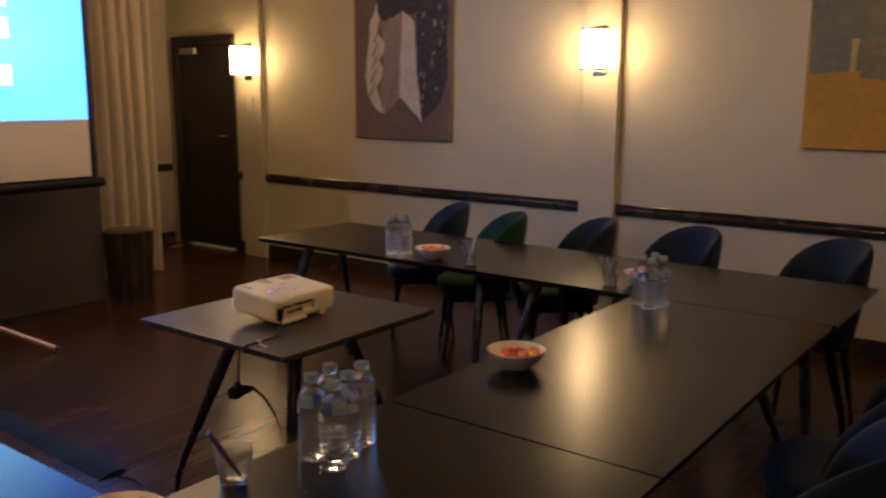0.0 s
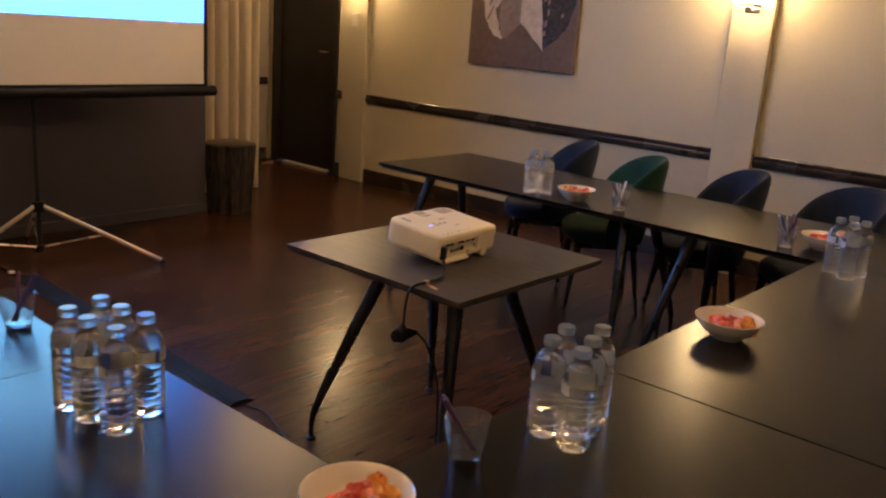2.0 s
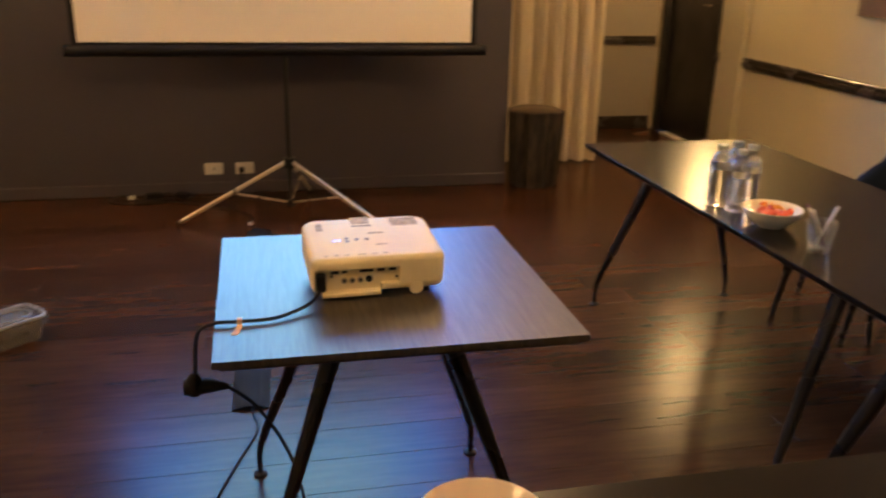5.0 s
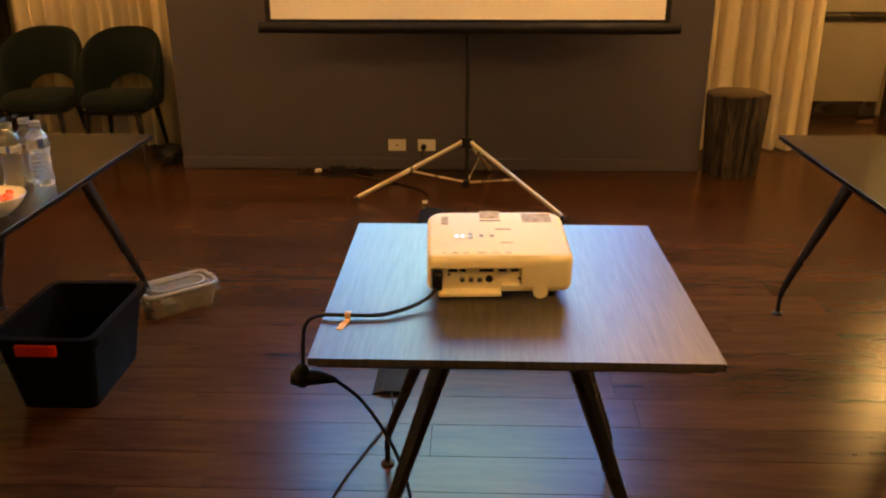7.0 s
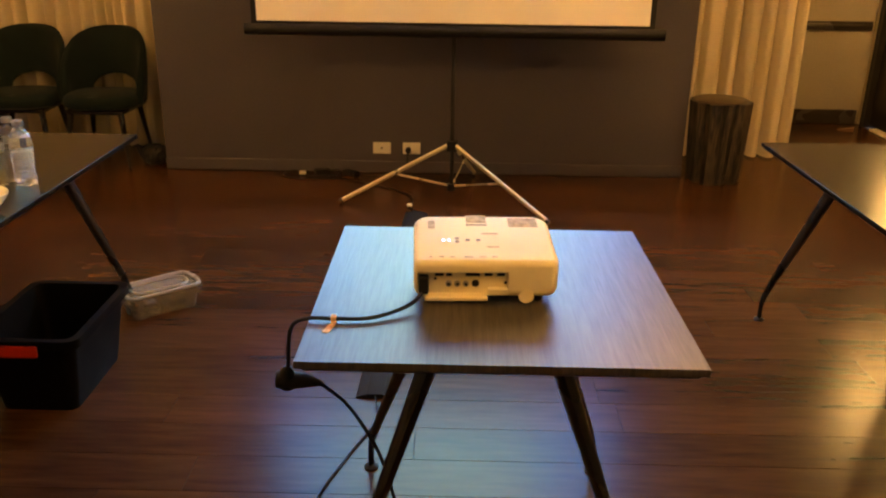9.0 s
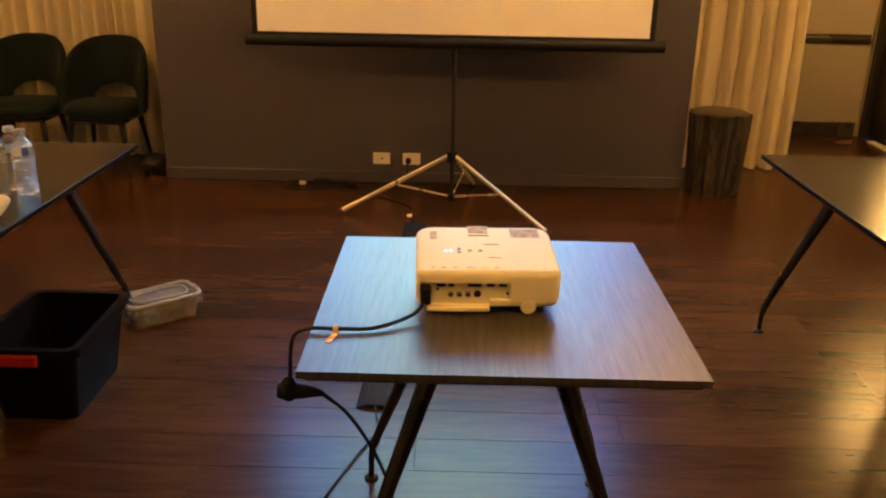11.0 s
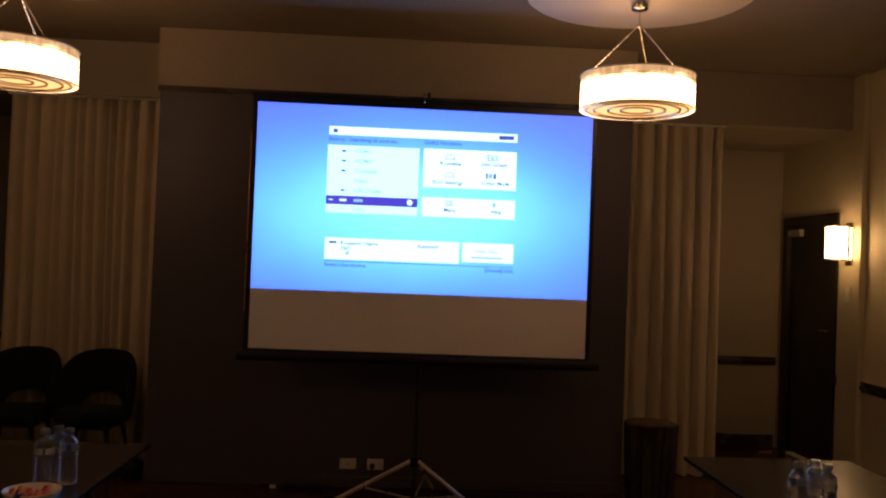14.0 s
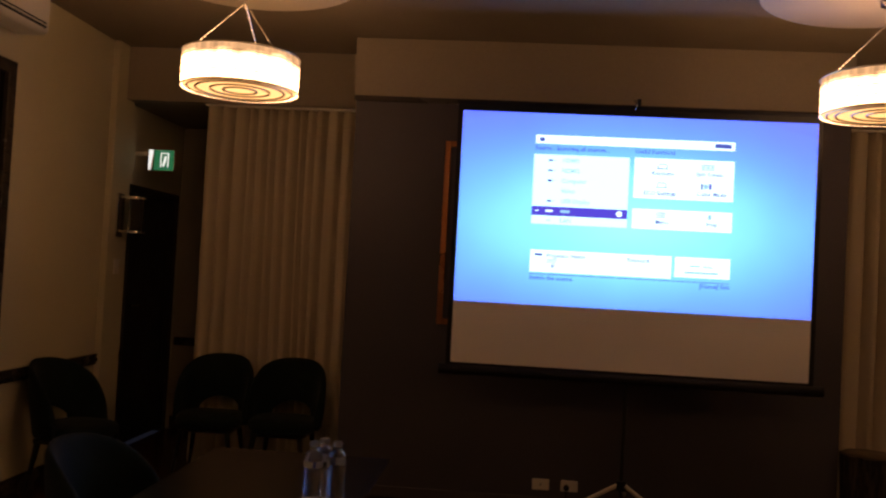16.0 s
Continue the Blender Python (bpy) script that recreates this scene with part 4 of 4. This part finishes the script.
# ---- projector ----
pr = thing("projector", "white office projector switched on, facing the screen", "projector", pose(-1.922, 2.734, TOP + 0.010, 0, 5.5, 2.5) @ Matrix.Scale(1.06, 4))
bm = box(-0.118, 0.118, -0.151, 0.151, 0.012, 0.100)
for near, r in ((True, 0.020), (False, 0.038)):
    vert = [e for e in bm.edges if abs((e.verts[0].co - e.verts[1].co).normalized().z) > 0.9 and abs(abs(e.verts[0].co.y) - 0.151) < 1e-4 and (e.verts[0].co.x > 0) == near]
    bmesh.ops.bevel(bm, geom=vert, offset=r, segments=6, affect="EDGES", profile=0.5)
for z, r in ((0.100, 0.013), (0.012, 0.024)):
    edges = [e for e in bm.edges if all(abs(v.co.z - z) < 1e-4 for v in e.verts) and len(e.link_faces) == 2 and e.calc_face_angle(0) > 0.5]
    bmesh.ops.bevel(bm, geom=edges, offset=r, segments=6, affect="EDGES", profile=0.5)


def carved(bm, cutter):
    """The mesh with a hollow of the cutter's shape sunk into it."""
    a = bpy.data.objects.new("carving", mesh_of(bm, "carving"))
    b = bpy.data.objects.new("cutter", mesh_of(cutter, "cutter"))
    for ob in (a, b):
        scene.collection.objects.link(ob)
    mod = a.modifiers.new("cut", "BOOLEAN")
    mod.operation, mod.object, mod.solver = "DIFFERENCE", b, "EXACT"
    me = bpy.data.meshes.new_from_object(a.evaluated_get(bpy.context.evaluated_depsgraph_get()))
    out = bmesh.new()
    out.from_mesh(me)
    for ob in (a, b):
        bpy.data.objects.remove(ob)
    return out


bm = carved(bm, box(0.103, 0.150, -0.143, 0.046, 0.020, 0.077, 0.006, 3))
part("body", bm, M_WHITE, pr)
part("port_plate", box(0.1032, 0.1052, -0.118, 0.040, 0.0215, 0.070, 0.0004, 1), M_WHITE, pr)
part("port_step", box(0.1052, 0.1175, 0.004, 0.0455, 0.0215, 0.036, 0.002, 2), M_WHITE, pr)
for y in (-0.078, -0.060, -0.042):
    part("socket", tube([(0.1052, y, 0.045), (0.111, y, 0.045)], 0.0065, 12), M_GREY, pr)
    part("socket", tube([(0.111, y, 0.045), (0.1115, y, 0.045)], 0.0035, 10), M_BLACK, pr)
part("socket", tube([(0.1052, -0.022, 0.045), (0.108, -0.022, 0.045)], 0.008, 14), M_BLACK, pr)
for y, w in ((-0.098, 0.019), (-0.077, 0.012), (-0.028, 0.030), (0.005, 0.017), (0.031, 0.017)):
    part("socket", box(0.1052, 0.1062, y - w / 2, y + w / 2, 0.0615, 0.068, 0.001, 1), M_BLACK, pr)
for y, z in ((-0.106, 0.056), (0.041, 0.046)):
    part("screw", tube([(0.1052, y, z), (0.1075, y, z)], 0.003, 10), M_BLACK, pr)
part("port_lip", box(0.100, 0.121, -0.128, 0.004, 0.009, 0.0185, 0.003, 2), M_WHITE, pr)
part("inlet", box(0.1032, 0.124, -0.140, -0.120, 0.026, 0.066, 0.004, 2), M_BLACK, pr, "black mains inlet")
for k, y in enumerate((-0.118, -0.098, -0.075, -0.045, -0.014, 0.012)):
    part("print_bar", box(0.092, 0.096, y, y + (0.006, 0.010, 0.010, 0.018, 0.014, 0.012)[k], 0.0994, 0.1004), M_PRINT, pr)
part("lens_shutter", box(-0.117, -0.075, -0.035, 0.012, 0.0975, 0.1008, 0.002, 1), M_PRINT, pr)
part("focus_slot", box(-0.066, -0.062, -0.035, 0.012, 0.0992, 0.1005), M_BLACK, pr)
part("label_patch", box(-0.10, -0.055, 0.06, 0.125, 0.0994, 0.1006), M_PRINT, pr, "grey label with small print")
part("label_patch", box(-0.085, -0.045, -0.12, -0.105, 0.0994, 0.1005), M_PRINT, pr)
part("logo_bar", box(-0.022, -0.016, -0.004, 0.032, 0.0994, 0.1005), M_PRINT, pr)
part("print_bar", box(0.045, 0.049, 0.004, 0.03, 0.0994, 0.1005), M_PRINT, pr)
for y in (-0.09, -0.078):
    part("indicator", box(0.012, 0.018, y, y + 0.005, 0.0994, 0.1008), M_LED, pr, "small blue indicator light")
for x, y in ((0.006, -0.058), (0.022, -0.058), (0.014, -0.035), (0.014, -0.012)):
    part("button", tube([(x, y, 0.0994), (x, y, 0.1012)], 0.005, 10), M_GREY, pr)
part("lens", tube([(-0.124, 0.03, 0.055), (-0.116, 0.03, 0.055)], 0.030, 20), M_NIGHT, pr, "glass lens")
for x, y, z in ((-0.085, 0.0, -0.017), (0.09, -0.11, 0.0), (0.09, 0.11, 0.0)):
    part("foot", tube([(x, y, z), (x, y, 0.013)], 0.012, 10), M_BLACK, pr)
part("dial", tube([(0.100, 0.085, 0.020), (0.1186, 0.085, 0.020)], 0.016, 20), M_WHITE, pr)

# its cable, with a plug hanging over the table's side and a strip of tape
cb = thing("power_cable", "black power cable hanging off the table to the floor", "cable", pose(-1.8, 2.4, 0))
off = Matrix.Translation((1.8, -2.4, 0))
run = [(-1.82, 2.615, 0.79), (-1.76, 2.58, 0.757), (-1.70, 2.50, 0.748), (-1.69, 2.42, 0.748), (-1.69, 2.36, 0.747), (-1.685, 2.325, 0.725), (-1.685, 2.315, 0.63)]
part("cord", tube(bend(run, 8), 0.0045, 8), M_BLACK, cb, m=off)
part("plug", tube([(-1.685, 2.315, 0.635), (-1.685, 2.312, 0.622), (-1.688, 2.311, 0.600), (-1.69, 2.31, 0.580)], [0.007, 0.015, 0.019, 0.014], 14), M_BLACK, cb, "black plug joined to a socket", m=off)
part("plug", tube([(-1.69, 2.288, 0.600), (-1.69, 2.300, 0.600), (-1.69, 2.345, 0.598), (-1.69, 2.362, 0.596), (-1.69, 2.385, 0.592)], [0.019, 0.021, 0.017, 0.012, 0.006], 14), M_BLACK, cb, m=off)
run = [(-1.69, 2.383, 0.592), (-1.695, 2.44, 0.535), (-1.70, 2.50, 0.425), (-1.71, 2.535, 0.30), (-1.72, 2.55, 0.15), (-1.71, 2.545, 0.04), (-1.66, 2.51, 0.006), (-1.40, 2.35, 0.006), (-1.05, 2.20, 0.006)]
part("cord", tube(bend(run, 8), 0.0042, 8), M_BLACK, cb, m=off)
run = [(-2.63, 2.405, 0.010), (-2.569, 2.415, 0.006), (-2.471, 2.424, 0.006), (-2.278, 2.358, 0.006), (-2.051, 2.29, 0.006), (-1.60, 2.20, 0.006), (-1.08, 2.19, 0.006)]
part("cord", tube(bend(run, 8), 0.0032, 8), M_BLACK, cb, "cord running from the floor cover", m=off)
part("tape", box(-1.70, -1.685, 2.41, 2.422, 0.742, 0.754, 0.001, 1), M_TAPE, cb, "pale tape tag", m=off)
part("tape_tail", plate([(-1.69, 2.412), (-1.64, 2.398), (-1.636, 2.412), (-1.686, 2.424)], 0.7405, 0.7415), M_TAPE, cb, m=off)

# floor cable cover, black rubber: a flat cap between two ramps
cc = thing("cable_cover", "long black rubber cable cover on the floor", "cable cover", pose(-3.63, 2.43, 0, 0, 0, -1.42))
for name, prof in (("cap", [(-0.030, 0.0), (-0.030, 0.0150), (-0.027, 0.0162), (0.027, 0.0162), (0.030, 0.0150), (0.030, 0.0)]),
                   ("ramp", [(-0.066, 0.0), (-0.064, 0.003), (-0.060, 0.005), (-0.032, 0.0145), (-0.0308, 0.0142), (-0.0308, 0.0)]),
                   ("ramp", [(0.0308, 0.0), (0.0308, 0.0142), (0.032, 0.0145), (0.060, 0.005), (0.064, 0.003), (0.066, 0.0)])):
    bm = bmesh.new()
    ra = [bm.verts.new((-1.01, y, z)) for y, z in prof]
    rb = [bm.verts.new((1.01, y, z)) for y, z in prof]
    for k in range(6):
        bm.faces.new((ra[k], ra[(k + 1) % 6], rb[(k + 1) % 6], rb[k]))
    bm.faces.new(ra)
    bm.faces.new(rb)
    bmesh.ops.recalc_face_normals(bm, faces=bm.faces)
    part(name, bm, M_RUBBER, cc)
fc = thing("floor_cable", "thin black cable lying along the dark wall", "cable", pose(-5.3, 2.0, 0))
o2 = Matrix.Translation((5.3, -2.0, 0))
part("cord", tube(bend([(-5.46, 2.36, 0.155), (-5.44, 2.34, 0.03), (-5.40, 2.2, 0.006), (-5.42, 1.95, 0.006), (-5.36, 1.75, 0.006), (-5.44, 1.62, 0.02), (-5.38, 1.55, 0.006), (-5.30, 1.68, 0.006), (-5.28, 2.0, 0.006), (-5.0, 2.38, 0.006), (-4.74, 2.42, 0.006), (-4.64, 2.45, 0.012)], 8), 0.0045, 7), M_BLACK, fc, m=o2)
part("tag", box(-4.765, -4.735, 2.395, 2.425, 0.010, 0.022, 0.002, 1), M_PAPER, fc, "white cable tag", m=o2)
part("tag", box(-5.40, -5.37, 1.66, 1.70, 0.010, 0.030, 0.002, 1), M_PAPER, fc, "white cable tag", m=o2)


for x, y, a in ((-5.43, 1.80, 20), (-5.40, 1.99, -35)):
    ad_ = thing("power_adapter", "small black power adapter lying on the floor by the wall", "adapter", pose(x, y, 0, 0, 0, a), "adapters by the wall")
    part("body", box(-0.028, 0.028, -0.05, 0.05, 0.0, 0.034, 0.006), M_BLACK, ad_)
    part("cord", tube(bend([(0.0, 0.05, 0.016), (0.03, 0.10, 0.03), (0.08, 0.11, 0.006), (0.09, 0.02, 0.006), (0.05, -0.06, 0.006)], 6), 0.004, 7), M_BLACK, ad_)


def crumpled(rx, ry, rz, seed, amp=0.16):
    """An uneven folded lump that sits on its flattened underside."""
    bm = bmesh.new()
    bmesh.ops.create_icosphere(bm, subdivisions=4, radius=1)
    rnd = random.Random(seed)
    waves = [(Vector((rnd.uniform(-1, 1), rnd.uniform(-1, 1), rnd.uniform(-1, 1))).normalized(), rnd.uniform(3, 9), rnd.uniform(0, 6)) for _ in range(7)]
    for v in bm.verts:
        d = v.co.copy()
        k = 1 + amp * sum(abs(math.sin(d.dot(w) * f + q)) - 0.6 for w, f, q in waves) / 2.2
        v.co = Vector((d.x * rx * k, d.y * ry * k, max(0.0, rz * 0.75 + d.z * rz * k)))
    return bm


bag = thing("cloth_bag", "crumpled black cloth bag lying at the curtain's foot", "bag", pose(-5.63, 0.64, 0))
part("body", crumpled(0.085, 0.088, 0.075, 3), M_BLACK, bag)
part("strap", tube(bend([(0.02, -0.06, 0.11), (0.05, -0.10, 0.13), (0.07, -0.06, 0.05), (0.10, 0.0, 0.01)], 6), 0.006, 8), M_BLACK, bag)


# ---- black tool crate and clear tub ----
def tub(length, width, height, wall, flare, bm=None):
    """An open tapered bin."""
    bm = bm or bmesh.new()
    def loop(l, w, z, r):
        out = []
        for cx, cy, a0 in ((l - r, w - r, 0), (-l + r, w - r, 90), (-l + r, -w + r, 180), (l - r, -w + r, 270)):
            for k in range(5):
                a = radians(a0 + 22.5 * k)
                out.append(bm.verts.new((cx + r * math.cos(a), cy + r * math.sin(a), z)))
        return out
    l, w = length / 2, width / 2
    loops = [loop(l - flare, w - flare, 0, 0.03), loop(l, w, height - 0.03, 0.035), loop(l + 0.018, w + 0.018, height - 0.03, 0.04), loop(l + 0.018, w + 0.018, height, 0.04), loop(l - wall, w - wall, height, 0.03), loop(l - flare - wall, w - flare - wall, wall, 0.028)]
    for a, b in zip(loops, loops[1:]):
        for k in range(20):
            bm.faces.new((a[k], a[(k + 1) % 20], b[(k + 1) % 20], b[k]))
    bm.faces.new(loops[0][::-1])
    bm.faces.new(loops[-1])
    bmesh.ops.recalc_face_normals(bm, faces=bm.faces)
    return bm


crate = thing("storage_crate", "open black plastic storage crate with a red grip", "crate", pose(-2.695, 1.297, 0))
part("bin", tub(0.455, 0.325, 0.28, 0.006, 0.036), M_CRATE, crate)
part("grip", box(0.2456, 0.262, -0.075, 0.060, 0.228, 0.268, 0.006), M_REDGRIP, crate, "red plastic grip")
cl = thing("cable_coil", "coil of black cable lying in the crate", "cable", pose(-2.70, 1.27, 0.008))
for k in range(4):
    part("loop", tube([((0.10 + 0.008 * k) * math.cos(2 * math.pi * i / 36 + k), (0.075 + 0.006 * k) * math.sin(2 * math.pi * i / 36 + k), 0.012 + 0.018 * k + 0.02 * math.sin(4 * math.pi * i / 36 + k) ** 2) for i in range(37)], 0.006, 7, cap=False), M_RUBBER, cl)
wrap = thing("plastic_bag", "crumpled clear plastic bag lying in the crate", "bag", pose(-2.60, 1.36, 0.108))
part("film", crumpled(0.06, 0.05, 0.035, 9, 0.3), M_TUB, wrap)
box2 = thing("plastic_tub", "clear plastic tub with a pale lid on the floor", "tub", pose(-3.320, 1.437, 0, 0, 0, -49))
part("bin", tub(0.29, 0.155, 0.095, 0.003, 0.012), M_FROST, box2)
lid = part("lid", box(-0.158, 0.158, -0.09, 0.09, 0.0955, 0.100, 0.002, 1), M_FROST, box2, "milky clip-on lid")
def ring_of(l, w, z, r, n=6):
    """A rounded rectangle of points."""
    out = []
    for cx, cy, a0 in ((l - r, w - r, 0), (-l + r, w - r, 90), (-l + r, -w + r, 180), (l - r, -w + r, 270)):
        for k in range(n):
            a = radians(a0 + 90 * k / (n - 1))
            out.append((cx + r * math.cos(a), cy + r * math.sin(a), z))
    return out + out[:1]


part("rim", tube(ring_of(0.152, 0.084, 0.103, 0.035), 0.008, 8, cap=False), M_LID, lid)
part("rim", tube(ring_of(0.118, 0.052, 0.106, 0.045), 0.005, 8, cap=False), M_LID, lid)
part("clip", box(0.161, 0.168, -0.03, 0.03, 0.07, 0.108, 0.003, 1), M_LID, box2)
part("clip", box(-0.168, -0.161, -0.03, 0.03, 0.07, 0.108, 0.003, 1), M_LID, box2)
con = thing("cable_coil", "small dark adapters inside the clear tub", "cable", pose(-3.320, 1.437, 0.004, 0, 0, -49))
part("adapter", box(-0.10, -0.02, -0.05, 0.03, 0.0, 0.05, 0.008), M_BLACK, con)
part("adapter", box(0.02, 0.07, -0.03, 0.05, 0.0, 0.04, 0.008), M_GREY, con)
part("battery", tube([(0.095, -0.045, 0.014), (0.095, 0.035, 0.014)], 0.013, 12), M_COPPER, con, "copper-coloured battery")
part("battery", tube([(0.075, -0.055, 0.043), (0.122, -0.045, 0.030)], 0.010, 12), M_PLATE, con, "white battery")


# ---- water bottles ----
def bottle(m):
    b = thing("water_bottle", "small clear plastic bottle of water with a pale cap", "bottle", m, "bottles on the tables")
    prof = [(0, 0.004), (0.018, 0.004), (0.022, 0.0), (0.029, 0.002), (0.0325, 0.010), (0.0325, 0.020)]
    for k in range(6):
        z = 0.024 + 0.0145 * k
        prof += [(0.0330, z), (0.0327, z + 0.003), (0.0311, z + 0.0065), (0.0327, z + 0.010), (0.0330, z + 0.0125)]
    prof += [(0.0328, 0.112), (0.0322, 0.116), (0.0322, 0.148), (0.0328, 0.152), (0.0318, 0.158), (0.0280, 0.169), (0.0215, 0.180), (0.0160, 0.187), (0.0138, 0.191), (0.0136, 0.195), (0.0165, 0.1955), (0.0165, 0.198), (0.013, 0.1985), (0, 0.198)]
    prof = [(q * 1.03, z * 0.957) for q, z in prof]
    part("body", lathe(prof, 22), M_PET, b, "clear ribbed plastic with water")
    part("cap", lathe([(0.0168, 0.1903), (0.0172, 0.2029), (0.0158, 0.2062), (0, 0.2062)], 20), M_CAP, b, "pale blue cap")
    bm = bmesh.new()
    for i in range(13):
        a, c = 2 * math.pi * i / 22, 2 * math.pi * (i + 1) / 22
        f = bm.faces.new([bm.verts.new((0.0342 * math.cos(q), 0.0342 * math.sin(q), z)) for q, z in ((a, 0.117), (c, 0.117), (c, 0.139), (a, 0.139))])
        f.material_index = 1 if i == 5 else 0
    bmesh.ops.remove_doubles(bm, verts=bm.verts, dist=1e-5)
    part("label", bm, [M_LABEL, M_LABELB], b, "paper label in white and blue")
    return b


spots = [(-0.90, 1.955), (-0.85, 2.012), (-0.882, 1.878), (-0.828, 1.940), (-0.808, 1.872),
         (-1.575, 1.248), (-1.595, 1.325), (-1.525, 1.330), (-1.505, 1.252), (-1.455, 1.342), (-1.425, 1.266),
         (-0.90, 3.752), (-0.875, 3.820), (-0.82, 3.772), (-0.838, 3.700),
         (-2.41, 3.962), (-2.455, 4.045), (-2.395, 4.062), (-2.335, 3.988),
         (-2.62, 1.230), (-2.685, 1.253), (-2.645, 1.308)]
first = bottle(pose(*spots[0], TOP, 0, 0, 40))
rnd = random.Random(4)
for x, y in spots[1:]:
    copy_thing(first, pose(x, y, TOP, 0, 0, rnd.uniform(0, 360)))


# ---- bowls of sweets ----
def bowl(m):
    b = thing("sweet_bowl", "white ceramic bowl of red wrapped sweets", "bowl", m, "bowls on the tables")
    part("dish", lathe([(0, 0.0), (0.040, 0.0), (0.043, 0.004), (0.066, 0.020), (0.083, 0.040), (0.0925, 0.057), (0.0915, 0.0595), (0.088, 0.057), (0.077, 0.039), (0.060, 0.020), (0.040, 0.009), (0, 0.008)], 40), M_CERAMIC, b)
    r = random.Random(8)
    for k in range(13):
        a, q = r.uniform(0, 6.28), 0.048 * math.sqrt(r.random())
        x, y, z = q * math.cos(a) + 0.014, q * math.sin(a), 0.026 + 0.18 * q + r.uniform(0, 0.014)
        ang = r.uniform(0, 180)
        bm = lathe([(0, -0.031), (0.012, -0.029), (0.004, -0.018), (0.011, -0.012), (0.013, 0.0), (0.011, 0.012), (0.004, 0.018), (0.012, 0.029), (0, 0.031)], 8)
        part("sweet", bm, (M_RED, M_PINK, M_RED, M_GOLDW)[k % 4], b, m=pose(x, y, z, 90 + r.uniform(-25, 25), 0, ang))
    return b


b0 = bowl(pose(-0.868, 2.745, TOP))
for x, y, a in ((-0.902, 1.385, 50), (-2.175, 4.015, 110), (-2.345, 1.305, 200), (-1.045, 4.105, 290)):
    copy_thing(b0, pose(x, y, TOP, 0, 0, a))


# ---- tumblers with pens ----
def tumbler(m, seed, pens, lean=()):
    g = thing("pen_tumbler", "faceted glass tumbler holding pens", "tumbler", m, "tumblers on the tables")
    bm = lathe([(0, 0.0), (0.027, 0.0), (0.0285, 0.003), (0.033, 0.032), (0.0405, 0.070), (0.0425, 0.090), (0.0410, 0.0905), (0.0388, 0.070), (0.0312, 0.036), (0.0262, 0.015), (0, 0.013)], 20)
    for v in bm.verts:
        q = math.hypot(v.co.x, v.co.y)
        if q > 0.02 and 0.01 < v.co.z < 0.08:
            k = 1 + 0.045 * math.cos(10 * math.atan2(v.co.y, v.co.x))
            v.co.x, v.co.y = v.co.x * k, v.co.y * k
    bm.faces.layers.int.new("flat")
    part("glass", bm, M_TUMBLER, g)
    r = random.Random(seed)
    for i, k in enumerate(pens):
        a = lean[i] if lean else r.uniform(0, 6.28)
        p0 = Vector((-0.014 * math.cos(a), -0.014 * math.sin(a), 0.020))
        p1 = Vector((0.050 * math.cos(a), 0.050 * math.sin(a), 0.128))
        d = (p1 - p0)
        pen = part("pen", tube([p0, p0 + d * 0.08, p0 + d * 0.95, p1], [0.0015, 0.0046, 0.0048, 0.0036], 8), (M_PEN, M_PENW, M_PENB, M_PENW, M_PEN)[k], g)
        part("clip", tube([p0 + d * 0.68 + Vector((0.005, 0, 0)), p0 + d * 0.97 + Vector((0.005, 0, 0))], 0.0012, 5), M_CHROME, pen)
    return g


for k, (x, y) in enumerate(((-1.165, 4.02), (-1.935, 4.015), (-0.915, 1.672), (-2.045, 1.345))):
    tumbler(pose(x, y, TOP, 0, 0, 40 * k), 20 + k, ((0, 2, 1, 4, 0, 3), (1, 3, 1, 0), (0, 0), (0, 4, 2, 0))[k], (2.45, 2.8) if k == 2 else ())

# ---- floor boards ----
rnd = random.Random(2)
BW = 0.176
END = {28: 2.556, 26: 3.18}       # rows with a butt joint seen between the tables
cache = {}
x = -2.443 - 28 * BW
row = 0
while x < X_REAR:
    x, x1 = max(x, X_BACK), min(x + BW, X_REAR)
    y = END[row] - 4.8 if row in END else WALL_L - rnd.uniform(0, 1.6)
    while y < WALL_R:
        ln_ = 2.4 if row in END else rnd.choice((1.5, 1.9, 2.3))
        a, b = max(y, WALL_L), min(y + ln_, WALL_R)
        y += ln_
        if b - a < 0.05:
            continue
        key = (round(x1 - x, 3), round(b - a, 2))
        if key not in cache:
            me = mesh_of(box(-(x1 - x) / 2 + 0.0007, (x1 - x) / 2 - 0.0007, -(b - a) / 2 + 0.0007, (b - a) / 2 - 0.0007, -0.0022, 0, 0.0006, 1), "floor_board")
            me.materials.append(M_PLANK)
            cache[key] = me
        ob = new("floor_board", cache[key])
        ob.parent = floor
        ob.matrix_basis = pose((x + x1) / 2, (a + b) / 2, 0)
    x = x1
    row += 1
